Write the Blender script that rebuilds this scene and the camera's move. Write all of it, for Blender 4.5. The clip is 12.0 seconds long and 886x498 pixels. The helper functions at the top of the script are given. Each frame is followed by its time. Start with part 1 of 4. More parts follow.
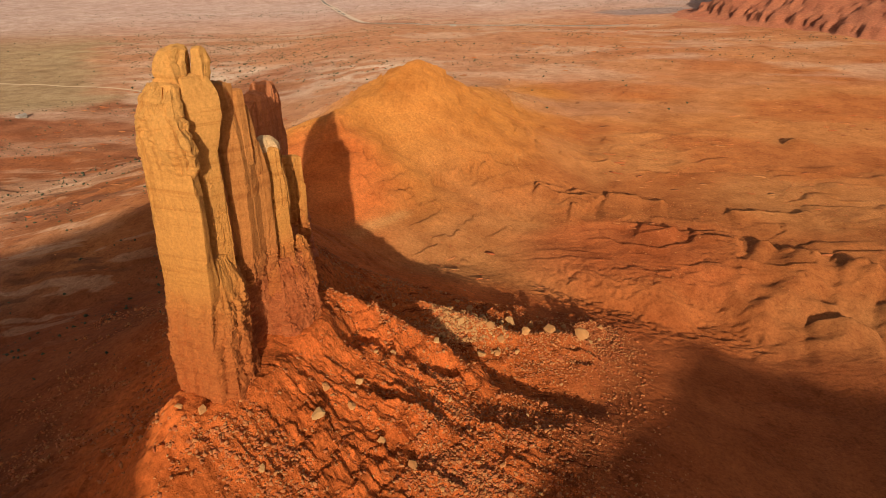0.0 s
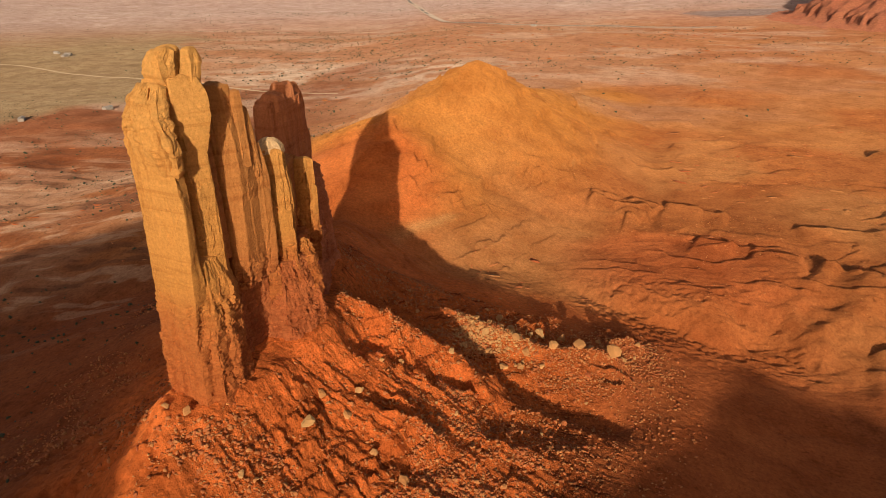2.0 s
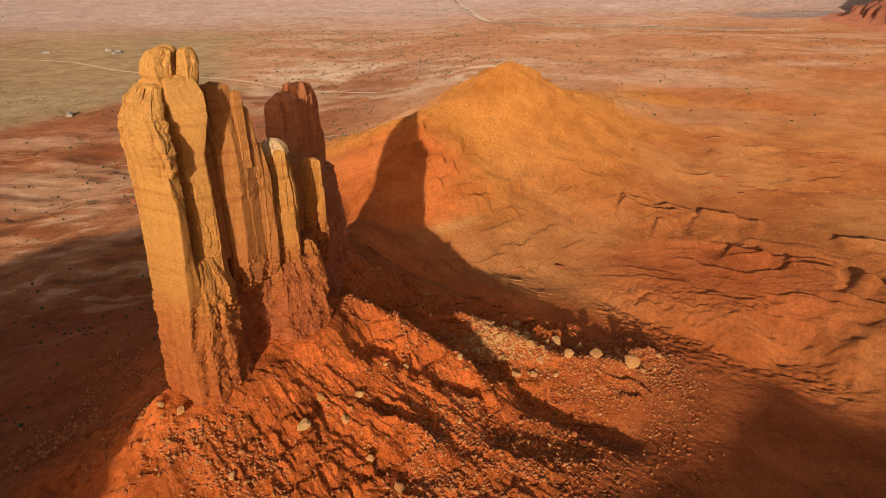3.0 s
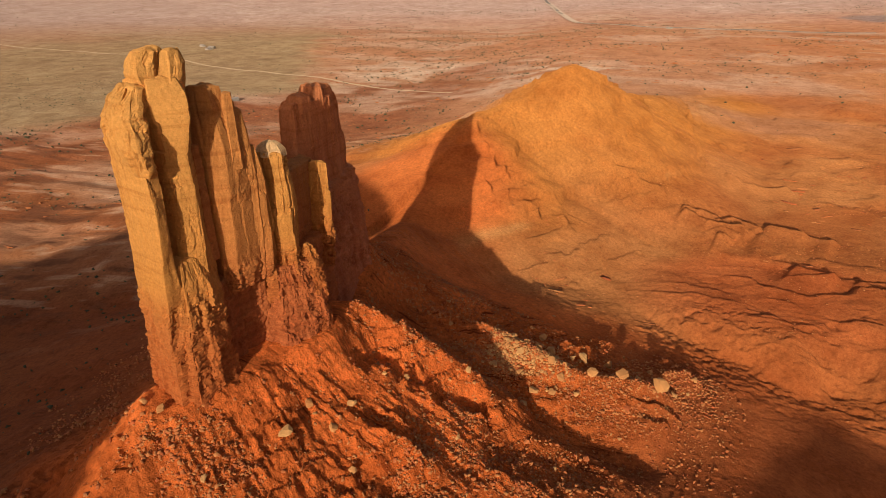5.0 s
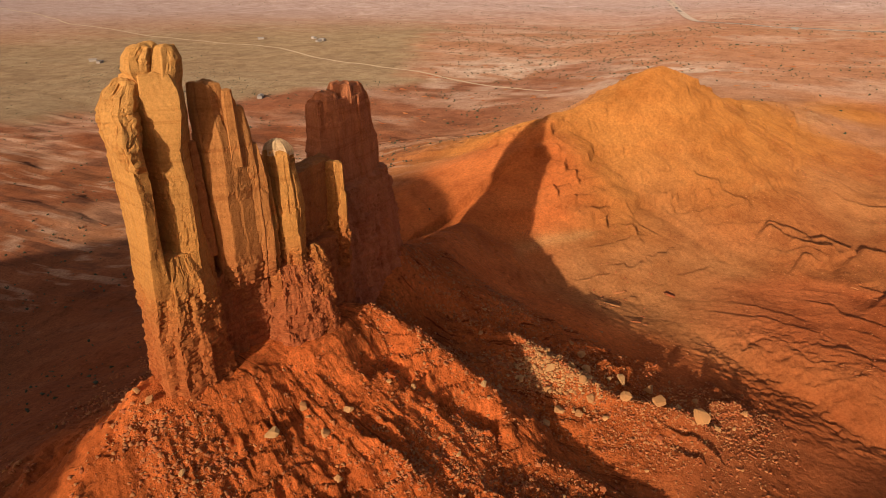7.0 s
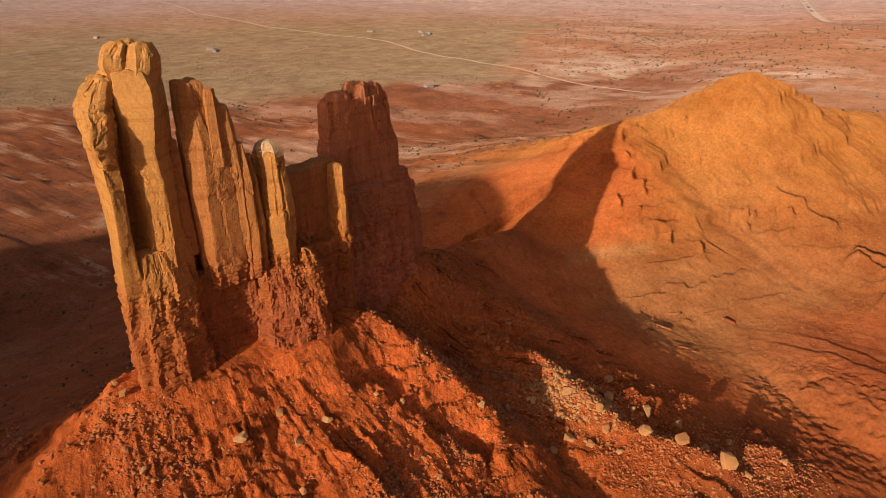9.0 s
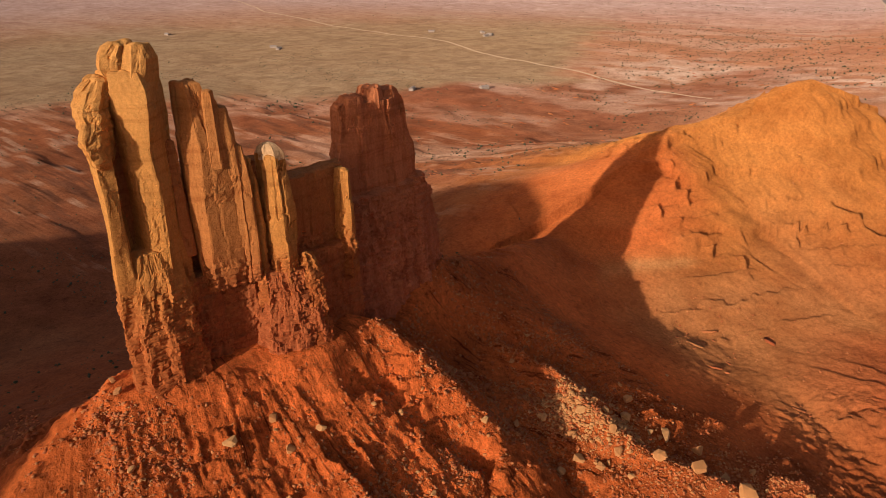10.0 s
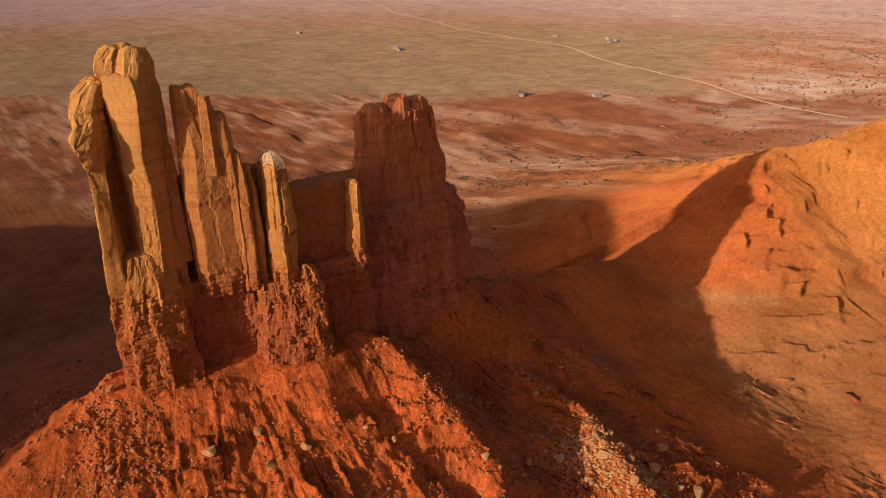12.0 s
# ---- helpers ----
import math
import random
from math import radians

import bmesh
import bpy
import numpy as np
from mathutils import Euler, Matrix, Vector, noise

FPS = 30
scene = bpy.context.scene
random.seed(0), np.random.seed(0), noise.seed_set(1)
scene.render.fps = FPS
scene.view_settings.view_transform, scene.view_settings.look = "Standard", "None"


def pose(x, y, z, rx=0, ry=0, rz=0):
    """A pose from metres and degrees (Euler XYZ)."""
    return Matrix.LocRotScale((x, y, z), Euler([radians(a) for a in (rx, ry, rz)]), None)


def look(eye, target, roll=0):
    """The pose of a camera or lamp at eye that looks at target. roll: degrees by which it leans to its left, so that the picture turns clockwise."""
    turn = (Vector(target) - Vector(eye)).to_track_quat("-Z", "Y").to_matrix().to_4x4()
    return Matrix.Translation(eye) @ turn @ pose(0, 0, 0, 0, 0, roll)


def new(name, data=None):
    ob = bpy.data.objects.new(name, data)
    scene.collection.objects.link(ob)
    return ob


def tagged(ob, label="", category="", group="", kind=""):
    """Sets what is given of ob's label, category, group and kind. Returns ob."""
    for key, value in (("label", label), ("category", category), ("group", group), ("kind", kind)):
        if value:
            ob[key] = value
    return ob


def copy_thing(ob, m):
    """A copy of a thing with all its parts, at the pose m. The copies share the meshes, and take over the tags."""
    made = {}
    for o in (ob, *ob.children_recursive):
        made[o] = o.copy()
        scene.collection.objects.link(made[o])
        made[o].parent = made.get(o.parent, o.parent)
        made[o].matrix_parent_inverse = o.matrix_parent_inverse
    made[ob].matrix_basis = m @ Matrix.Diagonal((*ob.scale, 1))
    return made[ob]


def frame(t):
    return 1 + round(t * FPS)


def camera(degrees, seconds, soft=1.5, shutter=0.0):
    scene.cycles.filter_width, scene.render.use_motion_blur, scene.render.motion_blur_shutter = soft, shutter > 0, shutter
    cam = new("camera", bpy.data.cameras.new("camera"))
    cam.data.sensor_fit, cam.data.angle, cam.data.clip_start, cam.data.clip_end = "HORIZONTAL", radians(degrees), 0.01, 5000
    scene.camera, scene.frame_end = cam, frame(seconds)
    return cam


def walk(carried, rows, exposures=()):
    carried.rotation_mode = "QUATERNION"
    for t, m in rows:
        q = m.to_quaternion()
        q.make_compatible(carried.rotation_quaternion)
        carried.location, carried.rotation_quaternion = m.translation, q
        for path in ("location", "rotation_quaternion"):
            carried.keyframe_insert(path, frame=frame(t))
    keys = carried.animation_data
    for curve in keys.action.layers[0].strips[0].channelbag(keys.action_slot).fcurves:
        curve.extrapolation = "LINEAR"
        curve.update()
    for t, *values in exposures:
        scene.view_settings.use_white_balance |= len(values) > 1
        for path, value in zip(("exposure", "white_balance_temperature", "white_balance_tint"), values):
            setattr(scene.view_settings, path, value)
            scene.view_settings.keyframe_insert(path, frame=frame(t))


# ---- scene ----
cam = camera(62.1, 12.0, soft=0.55)
METRES, EYE, TILT, LEAN, TURN = 160.0, 150.0, -23.3, 0.0, 0.0
ROWS = [
    (0.0, 0.0, 0.0, 0.0, 0.0, 0.0, -0.0),
    (0.5, 0.0302, 0.0099, 0.0043, 1.82, -0.07, -0.69),
    (1.0, 0.0602, 0.0216, 0.009, 3.38, -0.13, -1.33),
    (1.5, 0.09, 0.0339, 0.0148, 4.78, -0.17, -1.92),
    (2.0, 0.1198, 0.0468, 0.0201, 6.2, -0.2, -2.5),
    (2.5, 0.1496, 0.0604, 0.0261, 7.85, -0.28, -3.16),
    (3.0, 0.1804, 0.0748, 0.0324, 9.58, -0.41, -3.82),
    (5.0, 0.3064, 0.1445, 0.0617, 16.31, -1.05, -6.42),
    (5.5, 0.3381, 0.1659, 0.0709, 18.26, -1.33, -7.19),
    (6.0, 0.3699, 0.1892, 0.0808, 20.32, -1.68, -7.96),
    (6.5, 0.4023, 0.2152, 0.0921, 22.56, -2.13, -8.81),
    (7.0, 0.4348, 0.2434, 0.1043, 24.82, -2.61, -9.64),
    (9.0, 0.5594, 0.3796, 0.1639, 33.63, -4.72, -12.75),
    (9.5, 0.5854, 0.4181, 0.1803, 36.16, -5.3, -13.59),
    (10.0, 0.609, 0.4578, 0.1973, 38.71, -5.91, -14.4),
    (10.5, 0.6303, 0.4982, 0.2146, 41.22, -6.52, -15.18),
    (11.0, 0.6499, 0.5392, 0.2322, 43.74, -7.14, -15.91),
    (11.5, 0.6671, 0.581, 0.2499, 46.35, -7.82, -16.63),
    (12.0, 0.682, 0.6234, 0.2678, 49.04, -8.55, -17.34),
]
walk(cam, [(t, pose(0, 0, EYE, TILT, LEAN, TURN) @ pose(METRES * x, METRES * y, METRES * z, 90 + pitch, roll, yaw)) for t, x, y, z, yaw, pitch, roll in ROWS],
     exposures=[(0.0, 0.0, 6800, 4), (6.0, 0.0, 6800, 8), (12.0, 0.05, 6800, 20)])

# ---- world and sun ----
SUN_X, SUN_SLOPE = 0.07, 0.268            # lean of the sunlight to the west and its fall, per metre north
SUN = Vector((SUN_X, -1.0, SUN_SLOPE)).normalized()
world = bpy.data.worlds.new("world")
scene.world = world
world.use_nodes = True
wn = world.node_tree
sky = wn.nodes.new("ShaderNodeTexSky")
sky.sky_type, sky.sun_disc = "NISHITA", False
sky.sun_elevation = math.asin(SUN.z)
sky.sun_rotation = math.atan2(SUN.x, SUN.y)
sky.dust_density = 3.0
dust = wn.nodes.new("ShaderNodeMix")
dust.data_type, dust.blend_type = "RGBA", "MULTIPLY"
dust.inputs[0].default_value = 1.0
dust.inputs[7].default_value = (1.14, 0.97, 0.90, 1)
wn.links.new(sky.outputs[0], dust.inputs[6])
wn.links.new(dust.outputs[2], wn.nodes["Background"].inputs[0])
wn.nodes["Background"].inputs[1].default_value = 0.082
sun = new("sun", bpy.data.lights.new("sun", "SUN"))
sun.data.energy, sun.data.angle, sun.data.color = 3.35, radians(0.53), (1.0, 0.885, 0.735)
sun.matrix_world = look(SUN * 900, (0, 0, 0))


# ---- noise ----
def lattice(i, j, k, seed):
    i, j, k = (np.asarray(a).astype(np.uint32) for a in (i, j, k))
    h = i * np.uint32(374761393) + j * np.uint32(668265263) + k * np.uint32(1442695041) + np.uint32(seed * 974634777 & 0xFFFFFFFF)
    h = (h ^ (h >> np.uint32(13))) * np.uint32(1274126177)
    h = (h ^ (h >> np.uint32(15))) * np.uint32(2246822519)
    return ((h ^ (h >> np.uint32(16))) & np.uint32(0xFFFFFF)) / 8388608.0 - 1.0


def fade(f):
    return f * f * f * (f * (f * 6 - 15) + 10)


def noise2(x, y, seed=0):
    i, j = np.floor(x).astype(np.int64), np.floor(y).astype(np.int64)
    u, v = fade(x - i), fade(y - j)
    a = lattice(i, j, 0, seed) * (1 - u) + lattice(i + 1, j, 0, seed) * u
    b = lattice(i, j + 1, 0, seed) * (1 - u) + lattice(i + 1, j + 1, 0, seed) * u
    return a * (1 - v) + b * v


def noise3(x, y, z, seed=0):
    i, j, k = (np.floor(a).astype(np.int64) for a in (x, y, z))
    u, v, w = fade(x - i), fade(y - j), fade(z - k)
    out = 0
    for dk, fw in ((0, 1 - w), (1, w)):
        for dj, fv in ((0, 1 - v), (1, v)):
            out = out + fw * fv * (lattice(i, j + dj, k + dk, seed) * (1 - u) + lattice(i + 1, j + dj, k + dk, seed) * u)
    return out


def fbm2(x, y, octaves=4, seed=0, gain=0.5):
    out, amp = 0, 1.0
    for o in range(octaves):
        out = out + amp * noise2(x * 2 ** o + 17.3 * o, y * 2 ** o - 9.1 * o, seed + o)
        amp *= gain
    return out


def fbm3(x, y, z, octaves=3, seed=0, gain=0.5):
    out, amp = 0, 1.0
    for o in range(octaves):
        out = out + amp * noise3(x * 2 ** o + 17.3 * o, y * 2 ** o - 9.1 * o, z * 2 ** o + 4.7 * o, seed + o)
        amp *= gain
    return out


def step(a, b, x):
    f = np.clip((x - a) / (b - a), 0, 1)
    return f * f * (3 - 2 * f)


def along(x, y, points):
    """Distance from a broken line, the height along it, the run along it and the side (positive to its left)."""
    best = np.full(np.shape(x), 1e9)
    high, run, side = np.zeros_like(best), np.zeros_like(best), np.zeros_like(best)
    start = 0.0
    for (ax, ay, az), (bx, by, bz) in zip(points, points[1:]):
        dx, dy = bx - ax, by - ay
        length = math.hypot(dx, dy)
        f = np.clip(((x - ax) * dx + (y - ay) * dy) / length ** 2, 0, 1)
        d = np.hypot(x - ax - f * dx, y - ay - f * dy)
        near = d < best
        best = np.where(near, d, best)
        high = np.where(near, az + f * (bz - az), high)
        run = np.where(near, start + f * length, run)
        side = np.where(near, np.sign(dx * (y - ay) - dy * (x - ax)), side)
        start += length
    return best, high, run, side


# ---- the lie of the land ----
FIN = [(-56, 143, 46), (-49, 156, 46), (-45, 168, 47), (-40, 184, 46), (-46, 206, 46), (-49, 232, 45), (-54, 242, 44)]
SADDLE = [(-54, 246, 46), (-64, 292, 30), (-77, 360, 12), (-80, 400, 18)]
SOUTH_RIB = [(-56, 138, 50), (-60, 120, 41), (-74, 70, 10), (-82, 20, -18)]
SPUR = [(-26, 246, 26), (-5, 253, 19), (12, 247, 14.5), (29, 248, 8), (42, 252, 6.5), (54, 257, 2.5), (66, 268, -12), (84, 280, -24)]
PROW = [(-41, 197, 52), (-34, 202, 50), (-23.5, 205.5, 44), (-12, 209, 34), (-2.0, 211, 26.5), (5, 208.5, 21), (9.3, 202.5, 17.5), (11.5, 199, 10)]
REAR_RIB = [(-22, 212.5, 36), (-11.6, 216.8, 29), (-5, 219, 22.5), (0, 221, 16)]
LOW_SPUR = [(-42, 165, 50), (-25, 167, 38), (-9, 166, 28.5), (8, 172, 17.5), (24, 182, 8)]
GULLY = [(-27, 186, 0), (-24.5, 192, 0), (-25.5, 198, 0)]
KNEE = [(-36, 180, 49), (-30, 180.5, 45), (-25, 180.5, 42), (-20, 180, 36)]
MIDDLE = [(-39, 188, 52), (-30, 188, 42.5), (-17, 190, 31), (-6, 188, 24.5), (4, 184, 19), (12, 184, 14)]
HILL = [(-70, 434, 37), (-67, 444, 42), (-64, 468, 45), (-44, 489, 50), (-24, 511, 66), (-17, 524, 66.5), (-2, 552, 54), (6, 600, 36), (60, 780, -2)]


def plain(x, y):
    """The desert floor with its benches."""
    east = step(-260, 60, x + 0.1 * (y - 400))
    z = -41 + 31 * east * (1 - 0.25 * step(1000, 1700, y))
    z = z - 20 * step(1250, 1850, y) * (1 - step(100, 700, x))
    wash = step(0, 40, x) * (1 - step(296, 350, y + 0.08 * (x - 100) + 14 * fbm2(x / 26, y / 26, 3, 3)))
    z = z - 15 * wash
    z = z + 22 * step(-280, -190, x) * (1 - step(-150, -60, x)) * step(300, 400, y) * (1 - step(500, 640, y))
    return z + 1.6 * fbm2(x / 160, y / 160, 3, 5) * step(60, 260, np.hypot(x + 50, y - 190))


def land(x, y):
    base = plain(x, y)
    far = step(500, 900, np.hypot(x, y - 300))
    warp = 9 * fbm2(x / 45, y / 45, 3, 11)
    west = 1 - step(-95, -35, x)
    # talus round the fin of towers, the saddle behind it and the spurs before it
    d, top, run, side = along(x, y, FIN)
    deep, length = 26 + 16 * west, 82 + 34 * west
    talus = (top + deep) * np.exp(-np.maximum(d - 8 + 0.3 * warp * step(8, 40, d), 0) / length) + 5.5 * np.exp(-np.maximum(d - 6.5, 0) / 5.5) - deep - 0.12 * np.maximum(d - 130, 0)
    ds, tops, _, _ = along(x, y, SADDLE)
    saddle = (tops + deep) * np.exp(-np.maximum(ds - 4 + 0.3 * warp * step(5, 40, ds), 0) / (70 + 40 * west)) - deep - 0.12 * np.maximum(ds - 70, 0)
    d2, top2, _, _ = along(x, y, SOUTH_RIB)
    rib = (top2 + deep) * np.exp(-np.maximum(d2 - 7, 0) / 75) - deep - 0.12 * np.maximum(d2 - 90, 0)
    spur = base
    for line, fall in ((SPUR, 0.72), (PROW, 0.72), (LOW_SPUR, 0.72), (MIDDLE, 0.22), (REAR_RIB, 0.8), (KNEE, 0.7)):
        d3, top3, _, _ = along(x, y, line)
        d3 = d3 + 1.6 * noise2(x / 6, y / 6, 27) * step(1, 6, d3)
        spur = np.maximum(spur, top3 - fall * np.maximum(d3 - 1.0, 0) - 0.008 * d3 ** 2)
    d4, top4, run4, side4 = along(x, y, HILL)
    hill = (top4 + 16) * np.exp(-np.maximum(np.sqrt(d4 ** 2 + 420) - 20.5 + 0.3 * warp * step(8, 40, d4), 0) / (54 + 46 * (side4 > 0) * step(0, 30, d4))) - 16 - 0.14 * np.maximum(d4 - 95, 0)
    for ax, ay, bx, by, deep_cut, wide in ((-14, 223, 10, 225, 4.5, 7.0), (10, 223, 48, 222, 6.0, 9.0), (14, 190, 36, 204, 4.0, 6.0), (-42, 214, -8, 262, 10.0, 12.0), (-38, 166, -8, 158, 3.0, 5.0)):
        cut = along(x, y, [(ax, ay, 0), (bx, by, 0)])[0]
        talus = talus - deep_cut * np.exp(-(cut / wide) ** 2)
        saddle = saddle - deep_cut * np.exp(-(cut / wide) ** 2)
    # a short gully below the prow
    pit = 6.0 * np.exp(-(along(x, y, GULLY)[0] / 3.2) ** 2)
    talus, spur = talus - pit, spur - pit
    soft = 1.1
    highest = np.maximum.reduce([base, talus, saddle, rib, spur, hill])
    z = highest + soft * np.log(sum(np.exp((part - highest) / soft) for part in (base, talus, saddle, rib, spur, hill))) - 1.2
    rise = z - base
    # rills that run down the slopes
    steep = np.clip(rise / 40, 0, 1)
    fan = 92 * np.arctan2(y - 176, x + 116)
    arc = np.where(x > -70, fan, run + 400) + 0.12 * warp + 0.8 * fbm2(x / 14, y / 14, 2, 23)
    rill = 1 - np.abs(noise2(arc / 5.2, d / 33 + 3, 21)) * 2
    rill2 = 1 - np.abs(noise2(arc / 2.3, d / 15 + 9, 22)) * 2
    near = 1 - step(30, 120, d)
    z = z + near * step(7, 16, d) * (0.6 * rill + 0.42 * rill2) * (0.6 + 0.6 * noise2(x / 22, y / 22, 31))
    crag = 1 - 2 * np.abs(fbm2(x / 7.5 + 0.1 * warp, y / 7.5, 4, 24, 0.6))
    z = z + near * step(3, 7, d) * 0.75 * crag * step(-0.6, 0.4, noise2(x / 30, y / 30, 25))
    flank = near * step(6, 12, d) * step(-62, -46, x)
    down, across = np.hypot(x + 116, y - 176), fan
    for wave, high, salt in ((4.6, 1.1, 121), (2.1, 0.6, 125), (1.15, 0.32, 129)):
        beat = across / wave + 0.7 * fbm2(down / 26, across / 13, 4, salt, 0.6)
        tooth = beat - np.floor(beat)
        strip_on = step(-0.3, 0.05, fbm2(down / (7 * wave), across / (2.2 * wave), 3, salt + 3)) * (0.5 + 0.5 * lattice(np.floor(beat).astype(np.int64), np.floor(down / (5 * wave) + 0.6 * wave * noise2(across / 9, down / 9, salt + 5)).astype(np.int64), 7, salt))
        z = z + flank * 1.15 * high * (tooth - step(0.84, 1.0, tooth)) * strip_on
    # blocks that have broken loose: flat-topped, with sharp risers across the slope
    plate = lattice(np.floor(across / 3.1 + 0.8 * noise2(x / 5, y / 5, 131)).astype(np.int64), np.floor(down / 4.2 + 0.9 * noise2(x / 6, y / 6, 132)).astype(np.int64), 3, 133)
    z = z + flank * 0.5 * plate * step(-0.1, 0.4, fbm2(x / 21, y / 21, 3, 134))
    scree = 1 - 2 * np.abs(fbm2(x / 3.1, y / 3.1, 2, 26))
    z = z + near * step(5, 9, d) * 0.32 * scree
    # ledges of harder beds
    bed = z / 4.6 + 0.5 * noise2(x / 60, y / 60, 41) + 0.05 * noise2(x / 3, y / 3, 43)
    z = z + near * step(6, 20, d) * 1.4 * (step(0.6, 0.74, bed - np.floor(bed)) - 0.5) * step(0.0, 0.35, noise2(x / 18, y / 18, 42))
    near4 = 1 - step(60, 160, d4)
    arc4 = run4 + np.where(side4 > 0, 300, 0) + 0.2 * warp
    z = z + near4 * step(3, 14, d4) * (0.8 * (1 - 2 * np.abs(noise2(arc4 / 6, d4 / 34, 51))) * step(-0.3, 0.5, noise2(x / 40, y / 40, 55)) + 0.3 * noise2(arc4 / 2.6, d4 / 22, 52))
    z = z + near4 * step(8, 16, d4) * (1 - step(50, 80, d4)) * 0.7 * (1 - 2 * np.abs(noise2(arc4 / 4.2, d4 / 40, 58))) * step(-0.4, 0.2, noise2(x / 25, y / 25, 59))
    z = z + 3.2 * (1 - step(4.0, 6.0, d4 + 2.5 * fbm2(x / 9, y / 9, 3, 56))) * (1 - step(150, 200, run4))
    bed = z / 5.0 + 0.4 * noise2(x / 80, y / 80, 53) + 0.15 * noise2(x / 5, y / 5, 57)
    z = z + near4 * 1.3 * (step(0.6, 0.75, bed - np.floor(bed)) - 0.5) * step(-0.2, 0.3, noise2(x / 30, y / 30, 54))
    # cliff bands round the hill, cut back into small alcoves
    scoop = noise2(arc4 / 4.6, d4 * 0, 151)
    scoop = 2.6 * np.abs(scoop) + 2.2 * fbm2(x / 22, y / 22, 3, 152) + 1.2 * step(0.15, 0.5, noise2(arc4 / 3.1, d4 * 0, 153))
    on_hill = (1 - step(70, 105, d4)) * step(-75, -55, x) * step(350, 375, y)
    for level, high in ((10, 5.0), (19, 2.4), (31, 4.0), (44, 3.0), (56, 3.0)):
        over = z - scoop - level + 2.0
        z = z + on_hill * high * (step(-1.1, 1.1, over) - 0.5) * np.exp(-(over / 7) ** 2)
    # a close network of rills down the hill and a knobbly patch of bare shale before it
    z = z + near4 * step(4, 12, d4) * 0.35 * (1 - 2 * np.abs(noise2(arc4 / 2.4 + 0.5 * noise2(x / 9, y / 9, 161), d4 / 26, 162))) * step(-0.5, 0.3, noise2(x / 28, y / 28, 163))
    shale = step(44, 62, x + 0.1 * (y - 320) + 9 * noise2(x / 14, y / 14, 164)) * (1 - step(125, 185, x + 20 * noise2(x / 30, y / 30, 169))) * step(276, 300, y + 6 * noise2(x / 9, y / 9, 165)) * (1 - step(338, 362, y - 0.15 * (x - 90) + 14 * noise2(x / 18, y / 18, 166)))
    z = z + shale * (0.5 * (1 - 2 * np.abs(fbm2(x / 5.5, y / 5.5, 4, 167, 0.6))) + 0.3 * noise2(x / 1.9, y / 1.9, 168))
    # cuestas: slow rises to the north that break off, east of the hill and over the far desert
    for wave, high, salt, part in ((30, 1.5, 111, step(30, 90, x) * step(310, 350, y) * (1 - step(620, 900, y))), (75, 2.2, 115, step(-320, -180, x) * step(480, 640, y - 0.3 * x) * (1 - step(1500, 2000, y)))):
        beat = (0.95 * y + 0.2 * x) / wave + 1.5 * fbm2(x / (2.6 * wave), y / (1.8 * wave), 4, salt)
        tooth = beat - np.floor(beat)
        z = z + part * high * (tooth - step(0.93, 1.0, tooth)) * step(0.05, 0.45, fbm2(x / (1.7 * wave), y / (1.2 * wave), 3, salt + 4))
    # banks and hollows of the western badlands
    bad = (1 - step(-210, -130, x)) * step(-900, -700, x) * step(270, 340, y - 0.2 * (x + 200)) * (1 - step(700, 950, y))
    z = z + bad * (2.0 * step(0.0, 0.4, fbm2(x / 60, y / 60, 4, 171, 0.5)) + 0.9 * step(0.1, 0.4, fbm2(x / 30, y / 30, 3, 172, 0.5)))
    # hummocks and washes of the open desert
    rough = fbm2(x / 30, y / 30, 4, 61)
    wash = 1 - np.minimum(np.abs(fbm2(x / 210, y / 150, 4, 71)) * 7, 1)
    rough = rough * (1 - far) + far * 1.6 * fbm2(x / 130, y / 130, 2, 62)
    z = z + 0.6 * rough * (1 - 0.4 * steep) - 0.7 * wash * (1 - steep) * (1 - 0.6 * far)
    z = z + 0.16 * fbm2(x / 2.2, y / 2.2, 2, 81)
    return z


def scarps(x, y, z):
    """Broken bedrock rims on the hill and the bench: a slow rise to the north, then a sharp drop."""
    for k, (ax, ay, bx, by, h) in enumerate(HILL_RIMS + FLANK_RIMS):
        h, back = (1.7 * h, (7 if abs(bx - ax) > 6 else 2) * h) if k < len(HILL_RIMS) else (h, 2.6 * h)
        dx, dy = bx - ax, by - ay
        length = math.hypot(dx, dy)
        f = ((x - ax) * dx + (y - ay) * dy) / length ** 2
        off = (dx * (y - ay) - dy * (x - ax)) / length
        off = off + min(2.5, 0.07 * length) * noise2(f * length / 22, f * 0 + k, 91) + 1.2 * noise2(f * length / 5, f * 0 + k, 92)
        mask = step(-0.02, 0.08, f) * (1 - step(0.9, 1.02, f)) * step(-0.7, 0.0, noise2(f * length / 14, f * 0 + k, 93))
        z = z + h * mask * np.where(off < 0, np.exp(np.minimum(off, 0) / back), 1 - step(0, 0.9, off))
    return z


